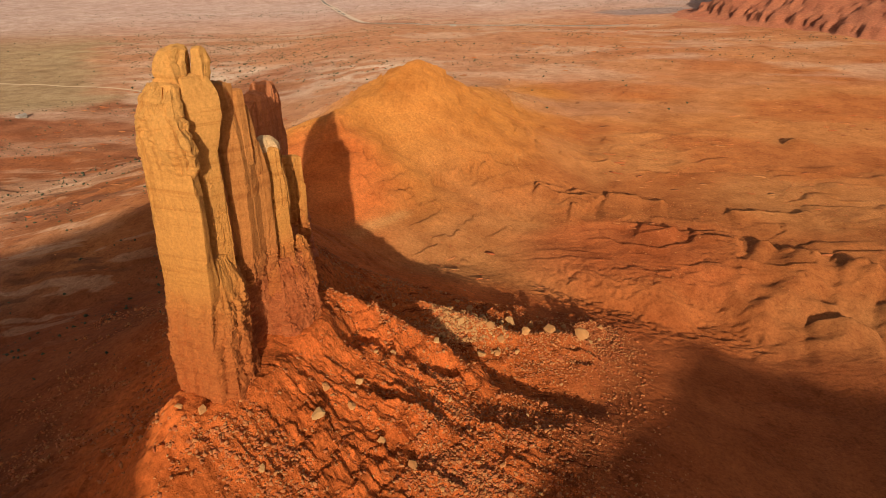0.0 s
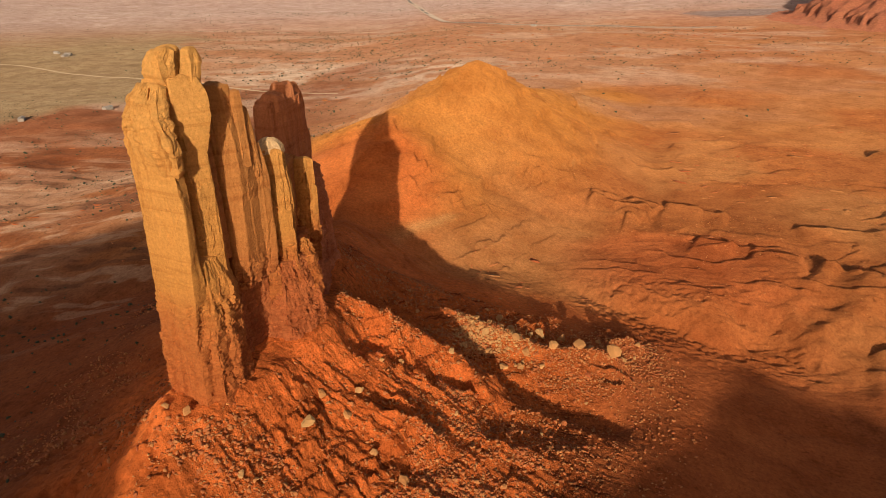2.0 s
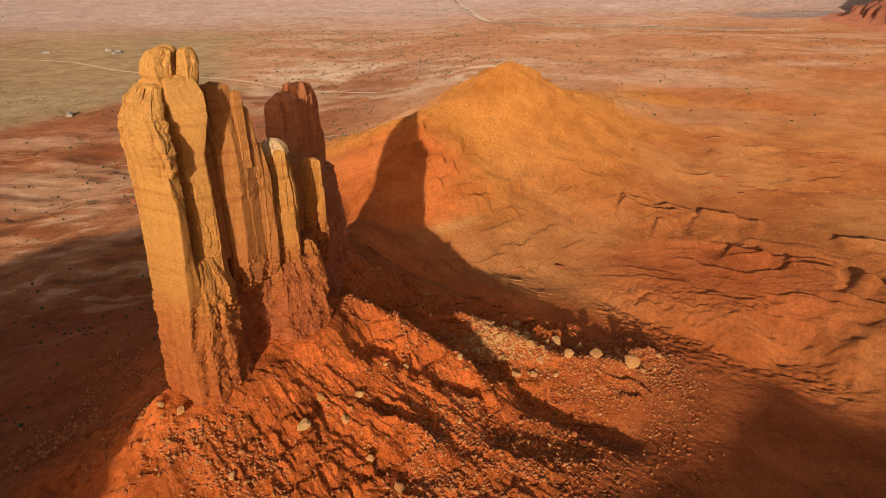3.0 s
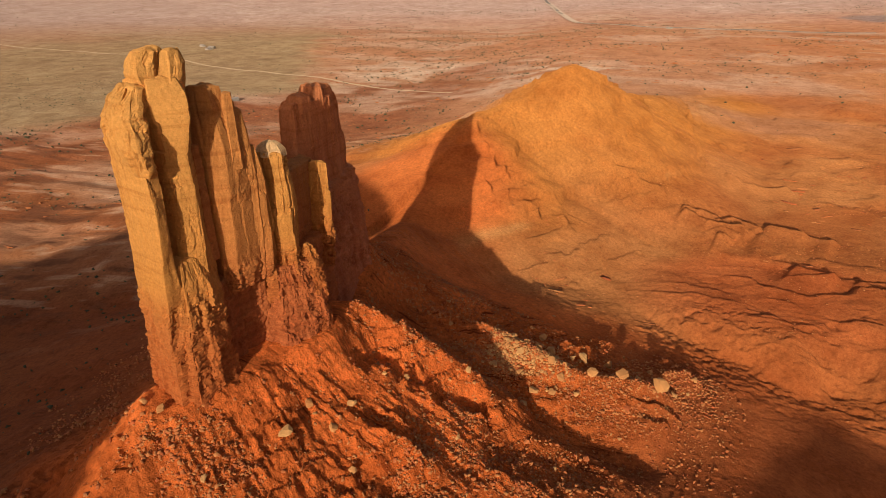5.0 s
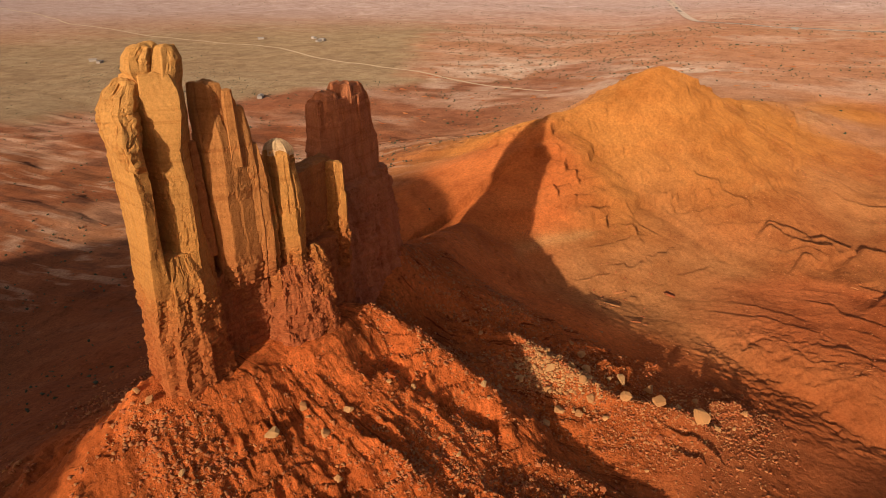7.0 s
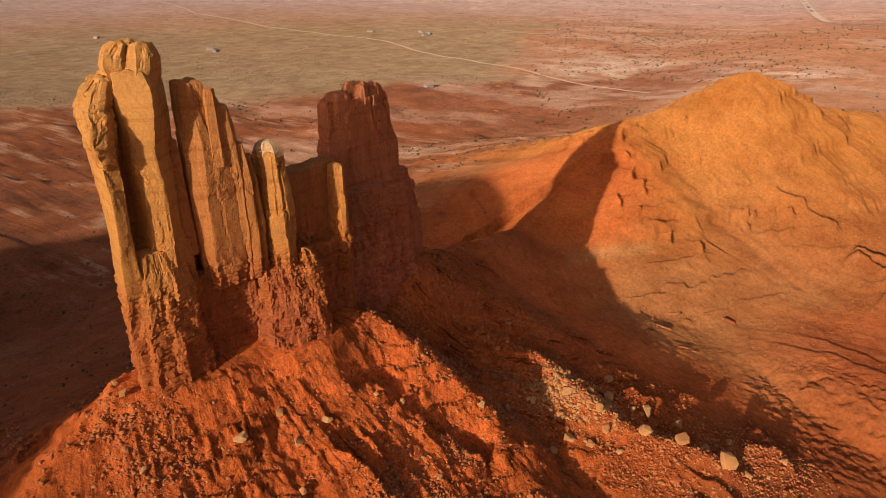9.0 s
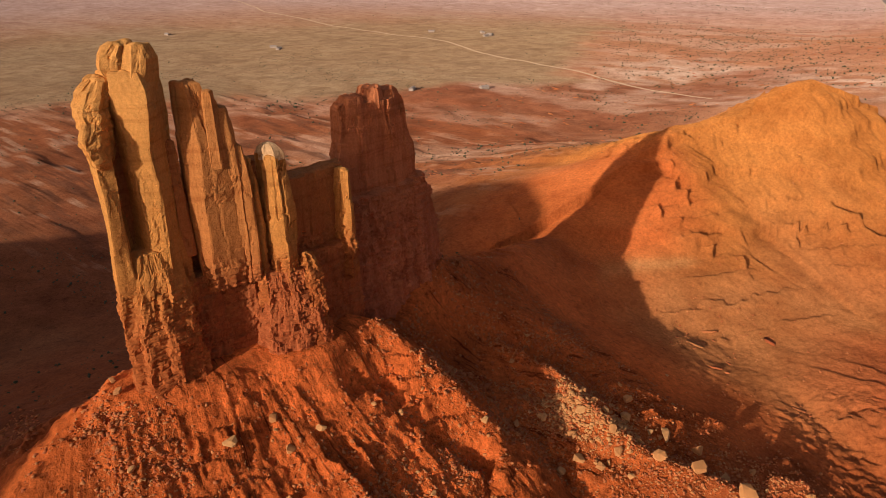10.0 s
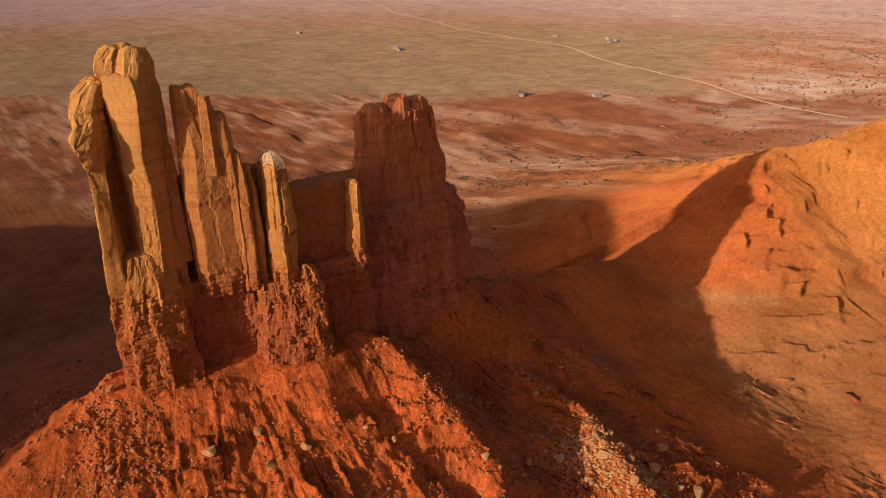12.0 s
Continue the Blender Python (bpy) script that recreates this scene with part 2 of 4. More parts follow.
HILL_RIMS = [
    (11, 460, 51, 466, 2.0), (58, 452, 86, 460, 2.4), (86, 460, 104, 447, 2.4), (57, 446, 96, 441, 2.2), (105, 455, 143, 442, 2.6),
    (78, 428, 102, 422, 1.8), (112, 404, 136, 392, 2.2), (85, 523, 129, 533, 1.8), (136, 392, 168, 382, 2.2), (172, 378, 230, 340, 2.8),
    (-49, 430, -44.5, 421.5, 2.2), (-41, 427, -37.5, 419, 1.8), (-19, 408, -14.5, 400, 1.9), (-36, 407, -32, 400, 1.9), (-47, 408, -43.5, 401, 1.7), (-5, 412, -1, 404, 1.5), (8, 446, 13, 438, 1.8), (-56, 436, -52, 429, 1.6),
    (260, 587, 304, 591, 3.0), (174, 424, 228, 424, 2.0), (168, 311, 205, 298, 3.0), (-4, 472, -8, 479, 2.6),
]
FLANK_RIMS = [
    (26, 244, 66, 250, 3.2), (38, 270, 67, 282, 2.8), (54, 293, 84, 274, 3.0), (2, 250, 38, 281, 2.8), (-8, 262, 38, 293, 2.5), (44, 240, 60, 241, 2.2),
    (-37, 158, -20, 166, 2.8), (-20, 166, -1, 168, 2.8), (-31, 172, -20, 174, 2.4), (-32, 182, -22, 195, 3.2), (-19, 174, 2, 174, 2.8),
    (-17, 191, 8, 198, 2.4), (4, 215, 13, 216, 2.4), (-38, 160, -33, 163, 1.8), (-35, 152, -29, 154, 1.8), (-26, 142, -20, 148, 1.6),
    (18, 168, 36, 170, 2.0), (8, 181, 28, 184, 1.8), (-10, 150, 6, 152, 1.8),
]


def spread(a, b, fine, grow_in, lo, hi, grow_lo, far, out_hi, out_lo):
    """Grid lines: evenly fine from a to b, slowly coarser to lo and hi, then fast to the far edge."""
    up, down = [b], [a]
    while up[-1] < far:
        v = up[-1]
        up.append(v + fine + grow_in * (min(v, hi) - b) + out_hi * max(v - hi, 0))
    while down[-1] > -far:
        v = down[-1]
        down.append(v - fine - grow_lo * (a - max(v, lo)) - out_lo * max(lo - v, 0))
    return np.array(down[:0:-1] + list(np.arange(a, b - 0.3 * fine, fine)) + up)


def grid_mesh(name, x, y, z, material, colour=None, wrap=False, keep=None):
    ny, nx = x.shape
    me = bpy.data.meshes.new(name)
    me.vertices.add(nx * ny)
    me.vertices.foreach_set("co", np.stack([x, y, z], -1).astype(np.float32).ravel())
    idx = np.arange(nx * ny).reshape(ny, nx)
    if wrap:
        idx = np.concatenate([idx, idx[:, :1]], 1)
    quads = np.stack([idx[:-1, :-1], idx[:-1, 1:], idx[1:, 1:], idx[1:, :-1]], -1).reshape(-1, 4)
    if keep is not None:
        quads = quads[keep[:-1, :-1].ravel()]
    me.loops.add(quads.size)
    me.polygons.add(len(quads))
    me.loops.foreach_set("vertex_index", quads.ravel().astype(np.int32))
    me.polygons.foreach_set("loop_start", np.arange(0, quads.size, 4, dtype=np.int32))
    me.update(calc_edges=True)
    me.polygons.foreach_set("use_smooth", np.ones(len(quads), dtype=bool))
    if colour is not None:
        layer = me.attributes.new("soil", "FLOAT_COLOR", "POINT")
        layer.data.foreach_set("color", colour.astype(np.float32).ravel())
    me.materials.append(material)
    me.validate()
    return new(name, me)


# ---- materials ----
def nodes_of(name, matt=0.8):
    m = bpy.data.materials.new(name)
    m.use_nodes = True
    t = m.node_tree
    t.nodes["Principled BSDF"].inputs["Diffuse Roughness"].default_value = matt
    return m, t, t.nodes["Principled BSDF"]


def add(t, kind, **sets):
    n = t.nodes.new(kind)
    for key, value in sets.items():
        if key in n.inputs:
            n.inputs[key].default_value = value
    return n


def ramp(t, fac, stops):
    n = t.nodes.new("ShaderNodeValToRGB")
    t.links.new(fac, n.inputs[0])
    els = n.color_ramp.elements
    while len(els) < len(stops):
        els.new(0.5)
    for e, (p, c) in zip(els, stops):
        e.position, e.color = p, (*c, 1)
    return n.outputs[0]


def mix(t, fac, a, b, how="MIX"):
    n = t.nodes.new("ShaderNodeMix")
    n.data_type, n.blend_type = "RGBA", how
    for slot, v in ((0, fac), (6, a), (7, b)):
        if isinstance(v, (int, float)):
            n.inputs[slot].default_value = v
        elif isinstance(v, tuple):
            n.inputs[slot].default_value = (*v, 1)
        else:
            t.links.new(v, n.inputs[slot])
    return n.outputs[2]


def noise_of(t, where, scale, detail=4.0, rough=0.55, stretch=None):
    if stretch:
        mp = t.nodes.new("ShaderNodeMapping")
        mp.inputs["Scale"].default_value = stretch
        t.links.new(where, mp.inputs[0])
        where = mp.outputs[0]
    n = add(t, "ShaderNodeTexNoise", Scale=scale, Detail=detail, Roughness=rough)
    t.links.new(where, n.inputs["Vector"])
    return n.outputs[0]


def bump(t, bsdf, layers):
    last = None
    for height, strength, dist in layers:
        b = add(t, "ShaderNodeBump", Strength=strength, Distance=dist)
        t.links.new(height, b.inputs["Height"])
        if last:
            t.links.new(last, b.inputs["Normal"])
        last = b.outputs[0]
    t.links.new(last, bsdf.inputs["Normal"])


def ground_material():
    m, t, b = nodes_of("red desert soil")
    where = t.nodes.new("ShaderNodeTexCoord").outputs["Object"]
    soil = t.nodes.new("ShaderNodeAttribute")
    soil.attribute_name = "soil"
    n1 = noise_of(t, where, 0.045, 10, 0.68)
    n2 = noise_of(t, where, 0.7, 6, 0.65)
    n3 = noise_of(t, where, 4.0, 3, 0.6)
    n4 = noise_of(t, where, 0.013, 9, 0.7)
    c = mix(t, 0.7, soil.outputs["Color"], ramp(t, n1, [(0.36, (0.74, 0.66, 0.60)), (0.5, (1.0, 1.0, 1.0)), (0.64, (1.18, 1.24, 1.26))]), "MULTIPLY")
    c = mix(t, 1.0, c, ramp(t, n2, [(0.3, (0.76, 0.72, 0.70)), (0.5, (1.0, 1.0, 1.0)), (0.75, (1.22, 1.24, 1.26))]), "MULTIPLY")
    c = mix(t, 0.7, c, ramp(t, noise_of(t, where, 1.9, 6, 0.75), [(0.34, (0.62, 0.58, 0.56)), (0.46, (0.97, 0.97, 0.97)), (0.58, (1.03, 1.03, 1.03)), (0.70, (1.42, 1.46, 1.5))]), "MULTIPLY")
    c = mix(t, 0.3, c, ramp(t, n3, [(0.34, (0.76, 0.73, 0.71)), (0.5, (1.0, 1.0, 1.0)), (0.66, (1.24, 1.27, 1.28))]), "MULTIPLY")
    c = mix(t, 0.75, c, ramp(t, n4, [(0.34, (0.76, 0.70, 0.68)), (0.47, (0.98, 0.96, 0.95)), (0.55, (1.0, 1.0, 1.0)), (0.68, (1.18, 1.24, 1.28))]), "MULTIPLY")
    # thin ribs and furrows that fan out downhill from the towers, the furrows' shade painted dark
    sep = t.nodes.new("ShaderNodeSeparateXYZ")
    t.links.new(where, sep.inputs[0])

    def math(how, p, q):
        n = t.nodes.new("ShaderNodeMath")
        n.operation = how
        for slot, v in ((0, p), (1, q)):
            if isinstance(v, (int, float)):
                n.inputs[slot].default_value = v
            else:
                t.links.new(v, n.inputs[slot])
        return n.outputs[0]

    east, north = math("ADD", sep.outputs[0], 116.0), math("SUBTRACT", sep.outputs[1], 176.0)
    fan = math("MULTIPLY", math("ARCTAN2", north, east), 92.0)
    reach = math("SQRT", math("ADD", math("MULTIPLY", east, east), math("MULTIPLY", north, north)), 0.0)
    polar = t.nodes.new("ShaderNodeCombineXYZ")
    t.links.new(fan, polar.inputs[0])
    t.links.new(math("MULTIPLY", reach, 0.055), polar.inputs[1])
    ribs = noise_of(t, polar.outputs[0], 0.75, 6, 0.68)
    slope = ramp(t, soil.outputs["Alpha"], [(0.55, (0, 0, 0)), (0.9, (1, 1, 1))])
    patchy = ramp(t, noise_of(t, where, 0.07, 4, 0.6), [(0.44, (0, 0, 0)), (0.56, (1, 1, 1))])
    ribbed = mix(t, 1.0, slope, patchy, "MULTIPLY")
    furrow_shade = ramp(t, ribs, [(0.40, (0.42, 0.34, 0.32)), (0.445, (0.96, 0.95, 0.94)), (0.56, (1.0, 1.0, 1.0)), (0.62, (1.2, 1.24, 1.24))])
    c = mix(t, 1.0, c, mix(t, ribbed, (1.0, 1.0, 1.0), furrow_shade), "MULTIPLY")
    # pebbles, tufts and bare spots, fewer where the sand lies smooth
    loud = ramp(t, soil.outputs["Alpha"], [(0.15, (0.7, 0.7, 0.7)), (0.26, (0.3, 0.3, 0.3)), (0.5, (0.6, 0.6, 0.6)), (0.8, (1, 1, 1))])
    for spot, detail, dark, light in ((0.42, 7, (0.50, 0.46, 0.44), (1.30, 1.36, 1.40)), (0.11, 8, (0.62, 0.57, 0.54), (1.22, 1.32, 1.38))):
        spots = ramp(t, noise_of(t, where, spot, detail, 0.77), [(0.37, dark), (0.43, (0.96, 0.96, 0.96)), (0.58, (1.02, 1.02, 1.02)), (0.67, light)])
        c = mix(t, 1.0, c, mix(t, loud, (1.0, 1.0, 1.0), spots), "MULTIPLY")
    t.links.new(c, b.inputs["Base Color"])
    b.inputs["Roughness"].default_value = 0.95
    b.inputs["Specular IOR Level"].default_value = 0.1
    hollow = mix(t, soil.outputs["Alpha"], (0.5, 0.5, 0.5), noise_of(t, where, 0.16, 5, 0.6))
    bump(t, b, [(hollow, 0.30, 2.2), (mix(t, ribbed, (0.5, 0.5, 0.5), ribs), 1.0, 1.8), (mix(t, soil.outputs["Alpha"], (0.5, 0.5, 0.5), n2), 1.0, 1.2), (mix(t, soil.outputs["Alpha"], (0.5, 0.5, 0.5), noise_of(t, where, 1.9, 4, 0.7)), 0.7, 0.40), (n3, 0.25, 0.12)])
    return m


def rock_material(name, pale_top=False, varnish_or_haze=0.0, stain_or_haze=((0.32, 0.078, 0.032), (0.47, 0.145, 0.056))):
    m, t, b = nodes_of(name, 0.3)
    where = t.nodes.new("ShaderNodeTexCoord").outputs["Object"]
    sep = t.nodes.new("ShaderNodeSeparateXYZ")
    t.links.new(where, sep.inputs[0])
    wob = noise_of(t, where, 0.06, 3)
    ma = add(t, "ShaderNodeMath")
    ma.operation = "MULTIPLY_ADD"
    t.links.new(wob, ma.inputs[0])
    ma.inputs[1].default_value = 14.0
    t.links.new(sep.outputs[2], ma.inputs[2])
    rng = add(t, "ShaderNodeMapRange")
    rng.inputs[1].default_value, rng.inputs[2].default_value = 52.0, 132.0
    t.links.new(ma.outputs[0], rng.inputs[0])
    red, buff, pale = (0.42, 0.102, 0.029), (0.55, 0.24, 0.062), (0.60, 0.305, 0.092)
    c = ramp(t, rng.outputs[0], [(0.0, red), (0.30, (0.455, 0.150, 0.043)), (0.46, buff), (1.0, pale)])
    if varnish_or_haze:
        c = mix(t, varnish_or_haze, c, ramp(t, noise_of(t, where, 1.0, 5, 0.6, (0.22, 0.22, 0.05)), [(0.3, stain_or_haze[0]), (0.7, stain_or_haze[1])]))
    if pale_top:
        c = mix(t, 0.7, c, (0.70, 0.52, 0.32))
    strata = noise_of(t, where, 1.0, 4, 0.6, (0.02, 0.02, 0.55))
    streak = noise_of(t, where, 1.0, 4, 0.6, (0.5, 0.5, 0.035))
    grain = noise_of(t, where, 1.6, 6, 0.65)
    c = mix(t, 1.0, c, ramp(t, strata, [(0.32, (0.84, 0.77, 0.72)), (0.45, (1, 1, 1)), (0.60, (1.02, 1.03, 1.03)), (0.72, (1.10, 1.13, 1.14))]), "MULTIPLY")
    c = mix(t, 1.0, c, ramp(t, streak, [(0.28, (0.78, 0.70, 0.64)), (0.45, (1, 1, 1)), (0.75, (1.06, 1.06, 1.05))]), "MULTIPLY")
    c = mix(t, 1.0, c, ramp(t, grain, [(0.3, (0.82, 0.80, 0.78)), (0.7, (1.14, 1.14, 1.14))]), "MULTIPLY")
    mp = t.nodes.new("ShaderNodeMapping")
    mp.inputs["Scale"].default_value = (0.24, 0.24, 0.05)
    bend = add(t, "ShaderNodeTexNoise", Scale=0.35, Detail=4.0)
    t.links.new(where, bend.inputs["Vector"])
    shift = add(t, "ShaderNodeVectorMath")
    shift.operation = "MULTIPLY_ADD"
    shift.inputs[1].default_value = (1.6, 1.6, 4.0)
    t.links.new(bend.outputs["Color"], shift.inputs[0])
    t.links.new(where, shift.inputs[2])
    t.links.new(shift.outputs[0], mp.inputs[0])
    crack = t.nodes.new("ShaderNodeTexVoronoi")
    crack.feature = "DISTANCE_TO_EDGE"
    t.links.new(mp.outputs[0], crack.inputs["Vector"])
    where_cracked = ramp(t, noise_of(t, where, 0.11, 3), [(0.52, (0, 0, 0)), (0.60, (1, 1, 1))])
    line = ramp(t, crack.outputs["Distance"], [(0.0, (0, 0, 0)), (0.03, (1, 1, 1))])
    line = mix(t, where_cracked, (1.0, 1.0, 1.0), line)
    c = mix(t, 1.0, c, ramp(t, line, [(0.0, (0.72, 0.64, 0.60)), (0.8, (1, 1, 1))]), "MULTIPLY")
    t.links.new(c, b.inputs["Base Color"])
    b.inputs["Roughness"].default_value = 0.9
    b.inputs["Specular IOR Level"].default_value = 0.15
    fine = noise_of(t, where, 1.0, 6, 0.62, (0.8, 0.8, 1.0))
    bump(t, b, [(fine, 0.55, 0.5), (line, 0.5, 0.3), (noise_of(t, where, 5.0, 3), 0.6, 0.12)])
    return m


WARM_ROCK = rock_material("warm sandstone", varnish_or_haze=0.4)
# rear tower: haze and bounced light painted in as a brighter red
REAR_ROCK = rock_material("haze-brightened red sandstone", varnish_or_haze=0.8, stain_or_haze=((0.43, 0.125, 0.060), (0.57, 0.20, 0.100)))
GROUND, ROCK, RED_ROCK = ground_material(), rock_material("sandstone"), rock_material("varnished sandstone", varnish_or_haze=0.6)


# ---- ground ----
def soil_colour(x, y, z):
    """Kinds of soil: red shale sand by the rocks, pale sand and green-grey scrub on the open plain. Some shade and far
    haze are painted in.
    """
    red, orange = np.array((0.69, 0.168, 0.041)), np.array((0.54, 0.212, 0.051))
    pale, scrub, pink = np.array((0.58, 0.44, 0.34)), np.array((0.335, 0.235, 0.135)), np.array((0.42, 0.215, 0.130))
    shade_brown = np.array((0.20, 0.066, 0.030))
    d4 = along(x, y, HILL)[0]
    n = fbm2(x / 120, y / 90, 4, 101)
    desert = np.array((0.43, 0.143, 0.045)) + np.array((0.06, 0.052, 0.022)) * step(-0.5, 0.5, n)[..., None]
    close = (1 - step(100, 240, along(x, y, FIN)[0] + 30 * n)) * (1 - step(290, 340, y))
    col = desert + (red * (1 + 0.15 * n[..., None]) - desert) * close[..., None]
    col = col + (orange - col) * (0.9 * (1 - step(25, 110, d4 + 20 * n)))[..., None]
    crest = 1 - step(30, 75, along(x, y, SADDLE)[0] + 14 * n)
    col = col + (np.array((0.62, 0.160, 0.044)) - col) * (0.8 * crest)[..., None]
    bench = step(310, 350, y + 0.08 * (x - 100)) * step(20, 70, x) * (1 - step(392, 410, y + 10 * n)) * (1 - step(120, 190, x))
    col = col + (np.array((0.50, 0.125, 0.040)) - col) * (0.7 * bench)[..., None]
    # dark debris on the western slope, painted darker still to deepen its shade
    col = col + (shade_brown - col) * (0.75 * (1 - step(-125, -66, x + 12 * n + 0.22 * np.maximum(y - 210, 0))) * (1 - step(330, 420, y - 0.3 * (x + 100))))[..., None]
    # shade over the wash, deepened by painting its soil a darker red
    wash = step(10, 60, x + 10 * n) * (1 - step(280, 330, y + 0.08 * (x - 100) + 10 * n))
    col = col + (np.array((0.38, 0.105, 0.034)) - col) * (0.85 * wash)[..., None]
    band = np.exp(-((z - 5 - 5 * noise2(x / 60, y / 60, 104)) / 1.6) ** 2) * (1 - step(60, 100, d4)) * step(-0.2, 0.4, noise2(x / 35, y / 35, 105))
    col = col + (np.array((0.68, 0.37, 0.14)) - col) * (0.55 * band)[..., None]
    fine = fbm2(x / 34, y / 22, 4, 106)
    out = step(620, 900, y - 0.35 * x + 120 * n) * (1 - 0.55 * step(50, 350, x))
    col = col + (pink - col) * (0.75 * out)[..., None]
    sand = step(0.05, 0.8, fbm2(x / 170, y / 70, 5, 102) + 0.3 * fine) * step(380, 620, y - 0.4 * x + 60 * n) * (1 - step(-140, -20, x) * (1 - step(800, 950, y)))
    col = col + (pale - col) * (0.36 * sand)[..., None]
    clay = (1 - step(60, 260, np.hypot((x + 300) / 1.6, y - 1000) + 60 * n)) * step(-0.5, 0.3, fine)
    col = col + (pale - col) * (0.7 * clay)[..., None]
    rust = (1 - step(-30, 30, (y - 260) * 0.65 - (x + 950) * 0.76 + 40 * n)) * (1 - step(-260, -120, x + 20 * n)) * step(330, 420, y - 0.4 * (x + 100))
    col = col + (np.array((0.27, 0.092, 0.042)) * (1 + 0.25 * fine[..., None]) - col) * (0.8 * rust * (1 - 0.6 * sand))[..., None]
    ripple = fbm2(x / 30 + 0.6 * fine, y / 9 + 0.3 * x / 30, 4, 107)
    west_land = (1 - step(-190, -120, x)) * (1 - step(560, 700, y)) * step(230, 330, y - 0.2 * (x + 200))
    col = col + (np.array((0.62, 0.40, 0.27)) - col) * (0.45 * west_land * step(0.45, 0.75, ripple))[..., None]
    col = col + (np.array((0.15, 0.062, 0.036)) - col) * (0.6 * west_land * step(0.35, 0.7, -ripple))[..., None]
    flat = step(-25, 35, (y - 260) * 0.65 - (x + 950) * 0.76 + 30 * n) * (1 - step(-40, 60, x + 430 + 0.5 * (y - 1000) + 60 * n)) * (1 - 0.6 * step(1300, 1700, np.hypot(x, y - 200) + 80 * n))
    col = col + (scrub * (1 + 0.10 * fine[..., None]) - col) * (0.92 * flat)[..., None]
    # a cloud's shadow on the far plain, painted into the soil colour
    cloud_shade = 1 - step(0.75, 1.05, np.hypot((x - 490) / 110, (y - 1850) / 75) + 0.3 * n)
    col = col + (np.array((0.14, 0.10, 0.105)) - col) * (0.9 * cloud_shade)[..., None]
    # distance haze painted in: the soil fades to grey-lilac far out
    haze_tint = np.array((0.47, 0.355, 0.33))
    col = col + (haze_tint - col) * (0.8 * step(1500, 2300, np.hypot(x, y)))[..., None]
    # the last channel tells how close the bare broken slopes are
    fin = along(x, y, FIN)[0]
    broken = 0.08 + 0.20 * (1 - step(60, 160, d4)) + 0.35 * step(20, 70, x) * (1 - step(420, 560, y))
    broken = np.maximum(broken, (1 - step(80, 130, fin)) * step(-66, -52, x) * (1 - step(285, 305, y)))
    return np.concatenate([col, np.clip(broken, 0, 1)[..., None]], -1)


XS = spread(-62, 50, 0.46, 0.0085, -220, 220, 0.016, 7000, 0.035, 0.035)
YS = spread(130, 258, 0.46, 0.0036, 60, 600, 0.04, 7000, 0.021, 0.08)
gx, gy = np.meshgrid(XS, YS)
gz = scarps(gx, gy, land(gx, gy))
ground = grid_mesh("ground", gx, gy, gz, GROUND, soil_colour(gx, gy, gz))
tagged(ground, "red sandy desert ground with rilled talus slopes and scrubby plain", "ground", kind="structure")


# ---- the butte ----
def shards(u, z, wide, high, seed, lean):
    """Flat slabs of a broken face: each cell of an uneven net has its own depth and its own tilt. Also the distance to the nearest seam."""
    su, sz = u / wide, z / high
    iu, iz = np.floor(su).astype(np.int64), np.floor(sz).astype(np.int64)
    best, second = np.full(np.shape(su), 9.0), np.full(np.shape(su), 9.0)
    depth = np.zeros_like(best)
    for dj in (-1, 0, 1):
        for dk in (-1, 0, 1):
            j, k = iu + dj, iz + dk
            au, az = su - (j + 0.5 + 0.45 * lattice(j, k, 1, seed)), sz - (k + 0.5 + 0.45 * lattice(j, k, 2, seed))
            far = np.hypot(au, az)
            plane = lattice(j, k, 3, seed) + lean * (au * lattice(j, k, 4, seed) + az * lattice(j, k, 5, seed))
            near = far < best
            second = np.where(near, best, np.minimum(second, far))
            depth, best = np.where(near, plane, depth), np.where(near, far, best)
    return depth, second - best


